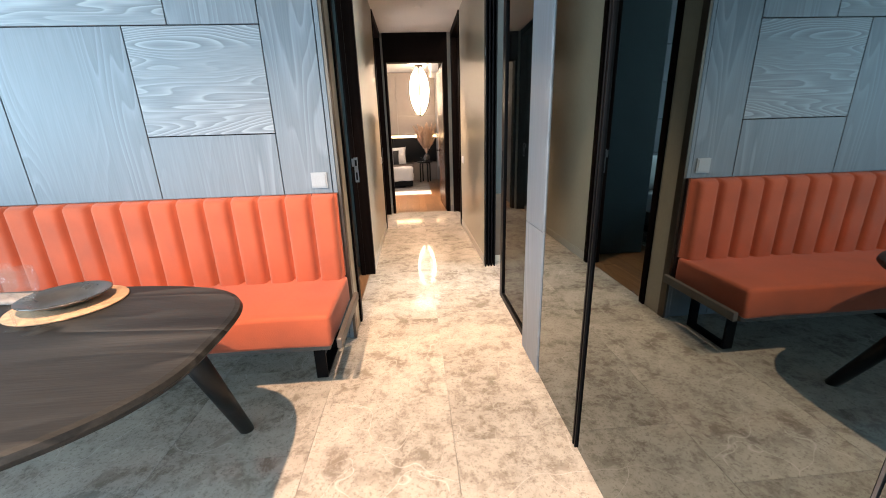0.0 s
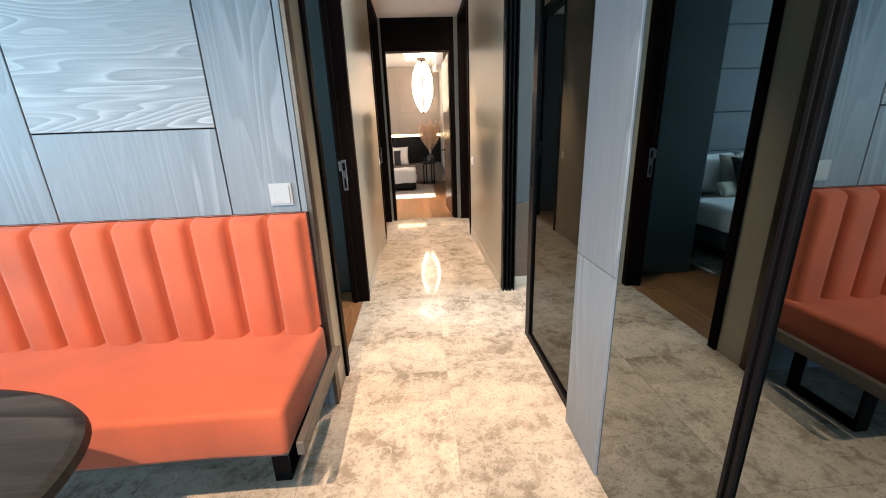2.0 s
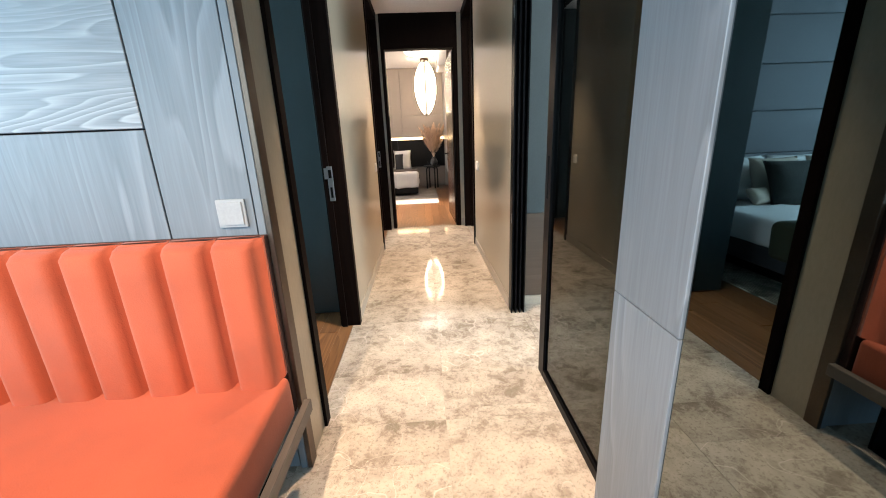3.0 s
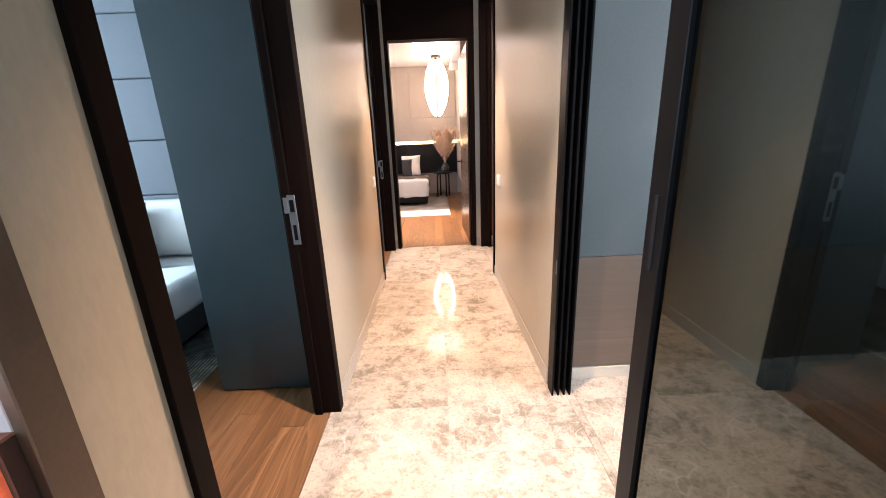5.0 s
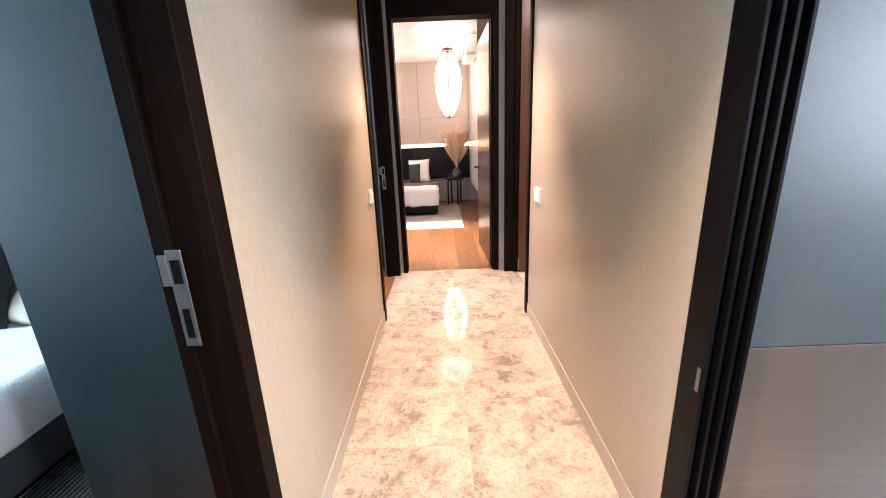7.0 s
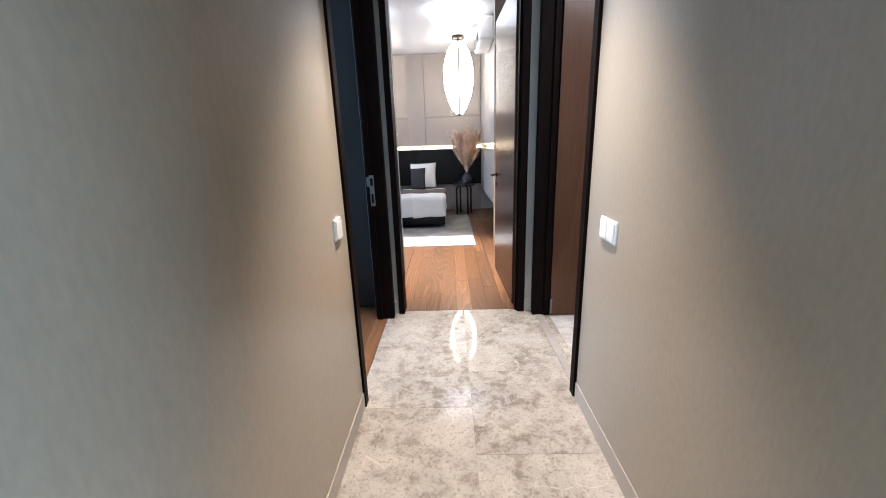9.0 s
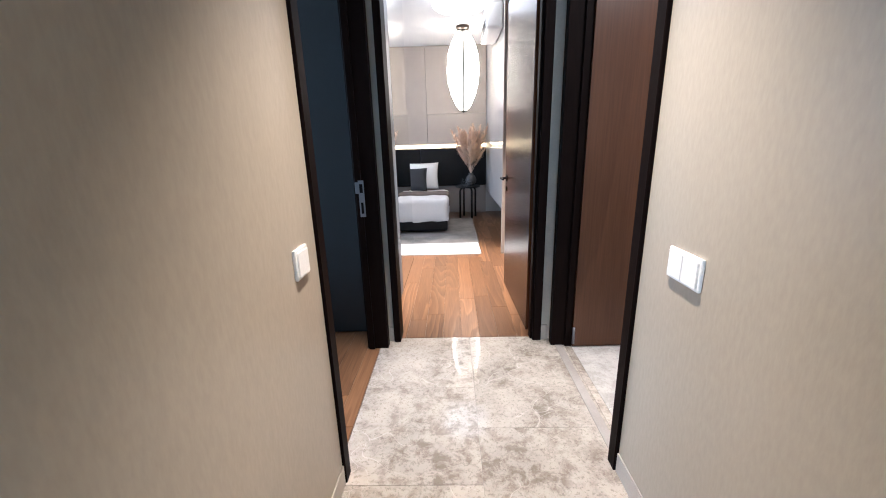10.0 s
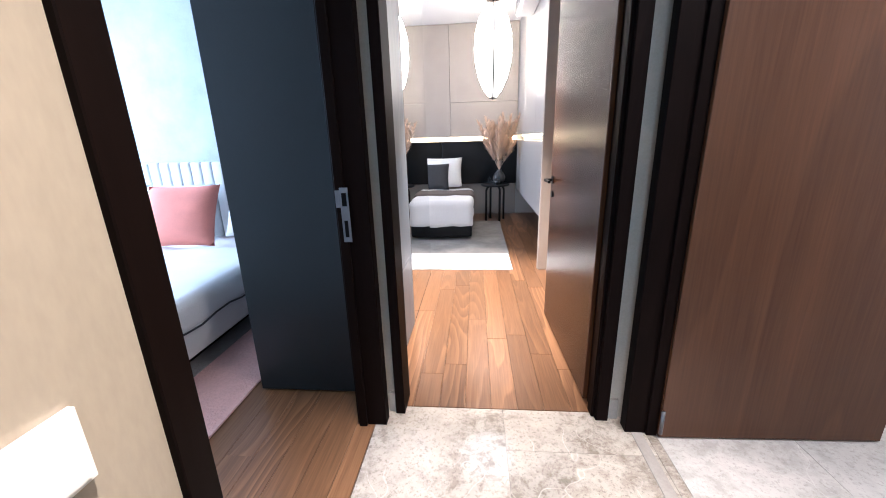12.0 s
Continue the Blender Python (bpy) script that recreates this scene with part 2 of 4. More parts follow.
M = {
    "stone": stone("limestone", (0.455, 0.405, 0.345), (0.195, 0.162, 0.128), (0.76, 0.68, 0.62)),
    "stone_pale": stone("pale_limestone", (0.50, 0.475, 0.44), (0.33, 0.31, 0.28), (0.78, 0.76, 0.72)),
    "stone_trim": mottled("grey_stone_trim", (0.34, 0.31, 0.28), 0.25, 5, 0.2, 0.02),
    "grout": mottled("grout", (0.36, 0.33, 0.29), 0.85, 9, 0.2, 0.2),
    "ash_v": grained("grey_ash_upright", (0.112, 0.134, 0.158), (0.245, 0.278, 0.315), "z", 0.42, 1.1, 0.10, 0.7, 0.08, 0, 0.5, 24.0),
    "ash_h": grained("grey_ash_level", (0.120, 0.136, 0.156), (0.36, 0.39, 0.42), "x", 0.42, 1.9, 0.08, 1.0, 0.06, 0, 0.5, 30.0),
    "joint": mottled("dark_joint", (0.008, 0.008, 0.009), 0.85, 8, 0.1, 0.0, spec=0.05),
    "velvet": mottled("rust_velvet", (0.39, 0.076, 0.032), 0.85, 4, 0.22, 0.25, 260, sheen=0.12),
    # near-black cloth: the shade in the bench's seams, put into the colour
    "velvet_dark": mottled("seam_shade_cloth", (0.05, 0.02, 0.015), 0.9, 7, 0.12, 0.2),
    "black_wood": grained("blackened_oak", (0.003, 0.003, 0.003), (0.044, 0.042, 0.040), "x", 0.42, 1.5, 0.35, 1.0, 0, 0, 0.12, 9.0),
    "black_leg": mottled("black_stained_leg", (0.004, 0.004, 0.0045), 0.45, 9, 0.3, 0.1, spec=0.3),
    "black_metal": mottled("black_metal", (0.0035, 0.0035, 0.004), 0.36, 12, 0.2, 0.03, spec=0.06),
    "bench_wood": grained("taupe_rail_wood", (0.055, 0.046, 0.040), (0.13, 0.112, 0.10), "y", 0.45, 1.0, 0.1),
    "frame_wood": grained("wenge_frame", (0.003, 0.0018, 0.0015), (0.010, 0.0055, 0.0045), "z", 0.5, 1.3, 0.1, 0.5, 0, 0.0, 0.03),
    "door_wood": grained("brown_door_veneer", (0.034, 0.0138, 0.0062), (0.112, 0.046, 0.0200), "z", 0.27, 0.8, 0.004, 0.3, 0, 0.0, 0.35, 6.0),
    "navy": mottled("navy_black_lacquer", (0.021, 0.044, 0.054), 0.36, 3, 0.15, 0.03, spec=0.5),
    # the same navy lacquer, with the second bedroom's shade put into its colour
    "navy_deep": mottled("navy_black_lacquer_shaded", (0.010, 0.015, 0.018), 0.36, 3, 0.15, 0.03, spec=0.4),
    "wallcloth": mottled("beige_wallcovering", (0.355, 0.308, 0.235), 0.33, 2.2, 0.06, 0.10, 90, spec=0.6, stretch=(1, 1, 0.35), per_object=False),
    "skirt": mottled("beige_skirting", (0.40, 0.36, 0.30), 0.3, 4, 0.08, 0.02),
    "paint": mottled("white_ceiling_paint", (0.78, 0.76, 0.73), 0.85, 3, 0.03, 0.05),
    "pale_wall": mottled("pale_wall_paint", (0.60, 0.59, 0.56), 0.7, 3, 0.05, 0.05),
    "plaster_blue": mottled("pale_clouded_plaster", (0.40, 0.425, 0.45), 0.75, 3.5, 0.22, 0.08),
    "bronze": mottled("brushed_bronze", (0.13, 0.10, 0.08), 0.42, 5, 0.15, 0.02, metal=1.0),
    "steel": mottled("brushed_steel", (0.20, 0.20, 0.21), 0.4, 20, 0.08, 0.02, metal=1.0),
    "switch_grey": mottled("grey_switch", (0.33, 0.345, 0.36), 0.3, 9, 0.04, 0.0),
    "switch_white": mottled("white_switch", (0.80, 0.78, 0.74), 0.3, 9, 0.02, 0.0),
    "taupe": grained("taupe_laminate", (0.080, 0.056, 0.042), (0.130, 0.094, 0.072), "x", 0.4, 0.8, 0.04, 0.5),
    "slate": mottled("slate_laminate", (0.064, 0.078, 0.081), 0.4, 2, 0.1, 0.02, spec=0.25),
    "walnut": grained("walnut_plank", (0.074, 0.033, 0.0150), (0.33, 0.176, 0.083), "y", 0.28, 1.2, 0.08, 0.6, 0.22, 0.0, 0.25),
    "linen": mottled("white_linen", (0.80, 0.79, 0.78), 0.9, 5, 0.04, 0.3, 180, dist=0.01),
    "green_cloth": mottled("olive_blanket", (0.046, 0.047, 0.024), 0.9, 8, 0.2, 0.4, 160),
    "fur": mottled("dark_green_fur", (0.020, 0.025, 0.021), 0.8, 7, 0.7, 0.6, 90, sheen=0.1, dist=0.01),
    "charcoal": mottled("charcoal_cloth", (0.035, 0.037, 0.042), 0.9, 8, 0.2, 0.3, 200),
    "cream": mottled("cream_cushion", (0.50, 0.43, 0.35), 0.9, 8, 0.1, 0.3, 200),
    "pink": mottled("salmon_cushion", (0.70, 0.25, 0.19), 0.9, 6, 0.12, 0.3, 200),
    "headboard_grey": mottled("blue_grey_upholstery", (0.118, 0.130, 0.146), 0.75, 6, 0.07, 0.15, 220),
    "headboard_pale": mottled("pale_upholstery", (0.60, 0.60, 0.59), 0.8, 6, 0.05, 0.15, 220),
    "headboard_black": mottled("black_leather", (0.006, 0.0055, 0.0055), 0.5, 8, 0.2, 0.15, 150, spec=0.2),
    "rug_dark": mottled("dark_rug_field", (0.035, 0.04, 0.04), 0.95, 4, 0.6, 0.7, 60, dist=0.01),
    "rug_white": mottled("ivory_rug_border", (0.70, 0.71, 0.71), 0.95, 5, 0.08, 0.6, 70, dist=0.01),
    "rug_grey": mottled("greige_rug", (0.30, 0.28, 0.25), 0.95, 4, 0.4, 0.6, 60, dist=0.01),
    "rug_pink": mottled("blush_rug", (0.70, 0.42, 0.37), 0.95, 4, 0.12, 0.6, 60, dist=0.01),
    "throw": mottled("brown_bed_throw", (0.12, 0.095, 0.083), 0.9, 9, 0.15, 0.4, 150),
    "greige_panel": mottled("greige_wall_panel", (0.36, 0.31, 0.265), 0.5, 3, 0.06, 0.04),
    "cabinet_white": mottled("pale_cabinet_front", (0.36, 0.345, 0.325), 0.35, 3, 0.03, 0.02),
    "pampas": mottled("dry_pampas", (0.74, 0.56, 0.42), 0.9, 12, 0.25, 0.2),
    "dark_ceramic": mottled("dark_ceramic", (0.03, 0.029, 0.028), 0.35, 14, 0.3, 0.06),
    "gunmetal": mottled("dark_bronzed_glaze", (0.10, 0.092, 0.085), 0.28, 14, 0.3, 0.05, metal=0.7),
    "straw": mottled("woven_straw", (0.38, 0.22, 0.125), 0.75, 30, 0.35, 0.5, 150, dist=0.01),
    "napkin": mottled("taupe_napkin", (0.21, 0.185, 0.17), 0.9, 9, 0.1, 0.3, 220),
    "glass": glass_mat("clear_glass"),
    "shade_glow": glow("lit_silk_shade", (1.0, 0.82, 0.60), 1.6),
    "cove_glow": glow("warm_light_strip", (1.0, 0.70, 0.36), 9.0),
    "hoop_glow": glow("bright_light_hoop", (1.0, 0.78, 0.52), 30.0),
    "lamp_glow": glow("lit_diffuser", (1.0, 0.90, 0.78), 2.6),
    "lens_glow": glow("lit_downlight_lens", (1.0, 0.84, 0.64), 1.8),
}
mm, mn, ml, mb = node_mat("smoked_mirror", 0.015, 1.0)
mb.inputs["Base Color"].default_value = (0.20, 0.238, 0.245, 1)
M["mirror"] = mm
mm, mn, ml, mb = node_mat("clear_mirror", 0.01, 1.0)
mb.inputs["Base Color"].default_value = (0.80, 0.82, 0.83, 1)
M["mirror_clear"] = mm
# smoked glass: part of the light passes, part is mirrored
mm, mn, ml, mb = node_mat("smoked_reflecting_glass", 0.02, 1.0)
mb.inputs["Base Color"].default_value = (0.165, 0.182, 0.175, 1)
see, join = mn.new("ShaderNodeBsdfTransparent"), mn.new("ShaderNodeMixShader")
see.inputs[0].default_value = (0.34, 0.38, 0.38, 1)
join.inputs[0].default_value = 0.55
ml.new(see.outputs[0], join.inputs[1])
ml.new(mb.outputs[0], join.inputs[2])
ml.new(join.outputs[0], mn["Material Output"].inputs[0])
M["smoked_glass"] = mm
# ribbed weave
mm, mn, ml, mb = node_mat("ribbed_rug_weave", 0.95)
rv = coords(mn, ml)
rib = mn.new("ShaderNodeTexWave")
rib.bands_direction = "X"
rib.inputs["Scale"].default_value, rib.inputs["Distortion"].default_value = 14.0, 1.2
rib.inputs["Detail Scale"].default_value = 6.0
ml.new(rv, rib.inputs["Vector"])
tuft = ramp(mn, ml, noise_tex(mn, ml, rv, 5.0, 6, 0.7, 0.4), [(0.40, (0.07, 0.085, 0.065)), (0.58, (0.55, 0.54, 0.46))])
ml.new(mix(mn, ml, rib.outputs["Fac"], scaled((0.10, 0.105, 0.08), 1.0), tuft), mb.inputs["Base Color"])
bump(mn, ml, mb, rib.outputs["Fac"], 0.8, 0.006)
M["rug_mix"] = mm

# ---- building blocks ----


def mesh_of(bm, name, mat, smooth=False):
    me = bpy.data.meshes.new(name)
    bm.normal_update()
    bm.to_mesh(me)
    bm.free()
    for mt in (mat if isinstance(mat, (list, tuple)) else [mat]):
        me.materials.append(M[mt])
    if smooth:
        me.shade_smooth()
    return me


def put(name, me, at, parent=None, label="", category="", kind="", group="", rz=0.0, rx=0.0, ry=0.0):
    ob = new(name, me)
    ob.rotation_euler = (radians(rx), radians(ry), radians(rz))
    if parent:
        base = Vector((0, 0, 0))
        p = parent
        while p:
            base += p.location
            p = p.parent
        ob.parent = parent
        ob.location = Vector(at) - base
    else:
        ob.location = at
    return tagged(ob, label, category, group, kind)


def block(bm, x0, x1, y0, y1, z0, z1):
    r = bmesh.ops.create_cube(bm, size=1)["verts"]
    bmesh.ops.scale(bm, vec=(x1 - x0, y1 - y0, z1 - z0), verts=r)
    bmesh.ops.translate(bm, vec=((x0 + x1) / 2, (y0 + y1) / 2, (z0 + z1) / 2), verts=r)
    return r


def box(name, x0, x1, y0, y1, z0, z1, mat, bevel=0.0, parent=None, seg=1, **tags):
    """A block given by its faces; its origin lies at the middle of its base."""
    cx, cy = (x0 + x1) / 2, (y0 + y1) / 2
    bm = bmesh.new()
    block(bm, x0 - cx, x1 - cx, y0 - cy, y1 - cy, 0, z1 - z0)
    if bevel:
        bmesh.ops.bevel(bm, geom=bm.edges[:], offset=bevel, segments=seg, affect="EDGES", profile=0.5)
    return put(name, mesh_of(bm, name, mat, seg > 1), (cx, cy, z0), parent, **tags)


def empty(name, at, **tags):
    ob = new(name)
    ob.empty_display_size = 0.1
    ob.location = at
    return tagged(ob, **tags)


def lathe(name, profile, mat, at, parent=None, seg=28, **tags):
    """A turned shape: (radius, height) pairs spun round z."""
    bm = bmesh.new()
    rings = []
    for r, z in profile:
        rings.append([bm.verts.new((r * math.cos(6.28318 * i / seg), r * math.sin(6.28318 * i / seg), z)) for i in range(seg)])
    for a, b in zip(rings, rings[1:]):
        for i in range(seg):
            bm.faces.new((a[i], a[(i + 1) % seg], b[(i + 1) % seg], b[i]))
    bm.faces.new(rings[-1])
    bm.faces.new(list(reversed(rings[0])))
    return put(name, mesh_of(bm, name, mat, True), at, parent, **tags)


def rod(bm, p, q, r0, r1=None, seg=10):
    """A round bar from p to q inside a bmesh."""
    p, q = Vector(p), Vector(q)
    d = q - p
    res = bmesh.ops.create_cone(bm, cap_ends=True, segments=seg, radius1=r0, radius2=r1 or r0, depth=d.length)
    m = Matrix.Translation((p + q) / 2) @ d.to_track_quat("Z", "Y").to_matrix().to_4x4()
    bmesh.ops.transform(bm, matrix=m, verts=res["verts"])


def cushion(name, w, d, h, mat, at, parent=None, rx=0, ry=0, rz=0, puff=0.5, **tags):
    """A stuffed cushion: w across, d deep, h high, swollen in the middle, corners drawn out."""
    bm = bmesh.new()
    bmesh.ops.create_grid(bm, x_segments=14, y_segments=14, size=0.5)
    top = bm.verts[:]
    for v in top:
        u, s = abs(v.co.x) * 2, abs(v.co.y) * 2
        lift = max(0.0, (1 - u ** 3) * (1 - s ** 3)) ** puff
        v.co.z = 0.5 * lift + 0.02 * math.sin(9 * v.co.x + 4) * math.sin(7 * v.co.y) * lift
        v.co.x *= 1 - 0.06 * (1 - s * s)
        v.co.y *= 1 - 0.06 * (1 - u * u)
    low = bmesh.ops.duplicate(bm, geom=bm.verts[:] + bm.edges[:] + bm.faces[:])
    under = [g for g in low["geom"] if isinstance(g, bmesh.types.BMVert)]
    for v in under:
        v.co.z *= -1
    bmesh.ops.reverse_faces(bm, faces=[g for g in low["geom"] if isinstance(g, bmesh.types.BMFace)])
    bmesh.ops.remove_doubles(bm, verts=bm.verts[:], dist=0.0005)
    bmesh.ops.scale(bm, vec=(w, d, h), verts=bm.verts[:])
    return put(name, mesh_of(bm, name, mat, True), at, parent, rx=rx, ry=ry, rz=rz, **tags)


def soft_block(name, x0, x1, y0, y1, z0, z1, mat, r, parent=None, sag=0.0, seed=0.0, cuts=10, **tags):
    """A padded block with rounded edges and a slightly uneven face."""
    cx, cy = (x0 + x1) / 2, (y0 + y1) / 2
    bm = bmesh.new()
    block(bm, x0 - cx, x1 - cx, y0 - cy, y1 - cy, 0, z1 - z0)
    bmesh.ops.bevel(bm, geom=bm.edges[:], offset=r, segments=4, affect="EDGES", profile=0.5)
    if cuts:
        bmesh.ops.subdivide_edges(bm, edges=[e for e in bm.edges if e.calc_length() > 0.2], cuts=cuts, use_grid_fill=True)
    if sag:
        for v in bm.verts:
            k = noise.noise(Vector((v.co.x * 5 + seed, v.co.y * 5, v.co.z * 5)))
            v.co += Vector((k, k * 0.6, k)) * sag
            v.co.z = max(v.co.z, 0)
    return put(name, mesh_of(bm, name, mat, True), (cx, cy, z0), parent, **tags)


S = "structure"
XL, XR = -0.58, 0.49      # the corridor's side walls
CEIL = 2.705

# ---- floors (their pieces are laid at the end of the file) ----
floor = box("floor", -4.6, 3.5, -3.0, 7.10, -0.12, -0.012, "grout", kind=S, label="polished mottled limestone floor in large tiles", category="floor")
wood_floor_one = box("floor_bedroom_one", -4.6, XL - 0.04, 3.2, 6.0, -0.011, -0.006, "joint", kind=S, label="walnut plank floor of the bedroom", category="floor")
wood_floor_two = box("floor_bedroom_two", -4.6, XL - 0.04, 6.1, 9.0, -0.011, -0.006, "joint", kind=S, label="walnut plank floor of the second bedroom", category="floor")
wood_floor_end = box("floor_bedroom_end", -4.6, 1.0, 7.115, 12.1, -0.1, -0.012, "joint", kind=S, label="walnut plank floor of the end bedroom", category="floor")

# ---- walls and ceilings ----
box("ceiling_dining", -4.7, 0.7, -3.0, 3.0, 2.76, 2.9, "paint", kind=S, label="white painted ceiling of the dining room", category="ceiling")
box("ceiling_corridor", -0.66, 0.62, 3.0, 7.08, CEIL, 2.9, "paint", kind=S, label="white painted corridor ceiling", category="ceiling")
box("ceiling_bedroom_one", -4.7, -0.66, 3.0, 6.1, 2.76, 2.9, "paint", kind=S, label="white bedroom ceiling", category="ceiling")
box("ceiling_bedroom_two", -4.7, -0.66, 6.1, 9.0, 2.76, 2.9, "paint", kind=S, label="white second bedroom ceiling", category="ceiling")
box("ceiling_side_rooms", 0.62, 3.6, 0.8, 7.2, 2.76, 2.9, "paint", kind=S, label="white ceiling over kitchen and bathroom", category="ceiling")
box("ceiling_bedroom_end", -4.7, 1.1, 7.2, 12.2, 2.89, 3.0, "paint", kind=S, label="white end bedroom ceiling", category="ceiling")


def window_wall(name, axis, at, lo, hi, w0, w1, s0, s1, top, mat, label):
    """An outer wall 0.12 thick, along x or y, with one window opening through it, its frame and pane."""
    bm = bmesh.new()
    for a, b, c, d in ((lo, w0, 0, top), (w1, hi, 0, top), (w0, w1, 0, s0), (w0, w1, s1, top)):
        if b - a > 0.001 and d - c > 0.001:
            if axis == "y":
                block(bm, at - 0.12, at, a, b, c, d)
            else:
                block(bm, a, b, at - 0.12, at, c, d)
    put(name, mesh_of(bm, name, mat), (0, 0, 0), kind=S, label=label, category="wall")


window_wall("wall_west_dining", "y", -4.6, -3.0, 3.0, -0.9, 1.7, 0.9, 2.6, 2.8, "pale_wall", "pale painted outer wall of the dining room")
window_wall("wall_west_bedroom_one", "y", -4.6, 3.0, 6.05, 3.3, 4.7, 0.7, 2.5, 2.8, "pale_wall", "pale painted outer wall with a window")
window_wall("wall_west_bedroom_two", "y", -4.6, 6.05, 9.0, 6.7, 8.7, 0.7, 2.5, 2.8, "pale_wall", "pale painted outer wall with a window")
window_wall("wall_west_bedroom_end", "y", -4.6, 9.0, 12.1, 9.4, 11.4, 0.7, 2.5, 2.9, "pale_wall", "pale painted outer wall with a window")
window_wall("wall_south", "x", -2.9, -4.6, 0.7, -4.2, 0.4, 0.88, 2.62, 2.8, "pale_wall", "pale painted outer wall with a wide window")
window_wall("wall_east_kitchen", "y", 3.6, 0.8, 4.4, 1.9, 3.5, 0.9, 2.3, 2.8, "pale_wall", "pale kitchen wall with a window")

# wall behind the bench, with a bronze-edged end towards the corridor
box("wall_bench", -4.6, -0.585, 3.012, 3.2, 0, 2.76, "joint", kind=S, label="dark core of the timber-panelled wall", category="wall")
box("wall_end", -0.66, -0.582, 3.05, 3.215, 0, 2.76, "wallcloth", kind=S, label="beige covered wall end beside the bedroom door", category="wall", parent=None)
box("trim_corner", -0.592, -0.574, 2.99, 3.048, 0, 2.76, "bronze", 0.002, kind=S, label="slim brushed bronze corner trim", category="trim")
box("wall_bedroom_one_side", -4.6, -0.66, 3.202, 3.24, 0, 2.76, "pale_wall", kind=S, label="pale bedroom wall", category="wall")

# corridor left: from the first bedroom door to the second
box("wall_corridor_left", -0.66, XL, 4.218, 5.98, 0, CEIL, "wallcloth", kind=S, label="beige wallcovering with a soft sheen", category="wall")
box("wall_between_bedrooms", -4.6, -0.66, 6.0, 6.1, 0, 2.76, "pale_wall", kind=S, label="pale wall between the bedrooms", category="wall")
# corridor right
box("wall_corridor_right", XR, 0.60, 4.30, 6.033, 0, CEIL, "wallcloth", kind=S, label="beige wallcovering with a soft sheen", category="wall")
box("wall_mirror_core", 0.50, 0.62, -3.0, 2.90, 0, 2.76, "joint", kind=S, label="dark wall behind the mirrors", category="wall")
box("wall_kitchen_end", 0.60, 3.6, 4.372, 4.5, 0, 2.76, "pale_wall", kind=S, label="plain wall closing the kitchen", category="wall")
box("wall_kitchen_south", 0.62, 3.6, 0.7, 0.8, 0, 2.76, "pale_wall", kind=S, label="plain wall closing the kitchen", category="wall")
box("wall_bath_east", 2.6, 2.7, 4.5, 7.2, 0, 2.76, "pale_wall", kind=S, label="pale bathroom wall", category="wall")
box("wall_bath_north", 0.62, 2.6, 7.085, 7.2, 0, 2.76, "pale_wall", kind=S, label="pale bathroom wall", category="wall")
# end wall round the end door
bm = bmesh.new()
block(bm, -0.66, -0.535, 7.09, 7.19, 0, CEIL)
block(bm, 0.425, 0.62, 7.09, 7.19, 0, CEIL)
block(bm, -0.535, 0.425, 7.11, 7.19, 2.34, CEIL)
put("wall_corridor_end", mesh_of(bm, "wall_corridor_end", "skirt"), (0, 0, 0), kind=S, label="pale painted end wall round the door", category="wall")
box("wall_bedroom_two_side", -0.70, -0.66, 7.05, 7.2, 0, 2.76, "pale_wall", kind=S, label="pale bedroom wall beside the door", category="wall")
box("wall_behind_wardrobe", -4.6, -0.62, 8.95, 9.0, 0, 2.89, "pale_wall", kind=S, label="pale wall between the bedrooms", category="wall")
box("wall_north", -4.6, 1.0, 12.0, 12.12, 0, 2.9, "pale_wall", kind=S, label="plain wall behind the bedhead panels", category="wall")
box("wall_end_bedroom_east", 0.95, 1.05, 7.19, 12.1, 0, 2.9, "pale_wall", kind=S, label="pale bedroom wall", category="wall")

# skirtings, flush stone upstands
for nm, a, b, c, d in (("baseboard_left", XL, XL + 0.006, 4.222, 5.98), ("baseboard_right", XR - 0.006, XR, 4.30, 6.033)):
    box(nm, a, b, c, d, 0, 0.085, "skirt", 0.001, kind=S, label="low beige skirting along the corridor", category="skirting")
for nm, a, b in (("baseboard_end_left", -0.572, -0.536), ("baseboard_end_right", 0.426, 0.47)):
    box(nm, a, b, 7.075, 7.09, 0, 0.10, "stone_trim", 0.001, kind=S, label="low grey stone skirting", category="skirting")
box("baseboard_kitchen", 0.60, 2.6, 4.335, 4.345, 0, 0.065, "skirt", 0.001, kind=S, label="low beige kitchen skirting", category="skirting")


# ---- door frames: posts and head with a stop, in one object each ----
def side_frame(name, x_out, x_in, y0, y1, top, mat, label, post=0.055):
    """A frame in a wall along y; x_out faces the corridor."""
    e = empty(name, ((x_out + x_in) / 2, (y0 + y1) / 2, 0), kind=S, label=label, category="door frame")
    lo, hi = min(x_out, x_in), max(x_out, x_in)
    mid = (lo + hi) / 2
    inner = (lo, mid) if x_in < x_out else (mid, hi)
    for ya, yb, stop in ((y0 - post, y0, 1), (y1, y1 + post, -1)):
        box("post", lo, hi, ya, yb, 0, top, mat, 0.002, e)
        s0, s1 = (yb, yb + 0.014) if stop > 0 else (ya - 0.014, ya)
        box("stop", inner[0] + 0.01, inner[1] - 0.02, s0, s1, 0, top, mat, 0.002, e)
    box("head", lo, hi, y0 - post, y1 + post, top, CEIL + 0.02, mat, 0.002, e)
    return e


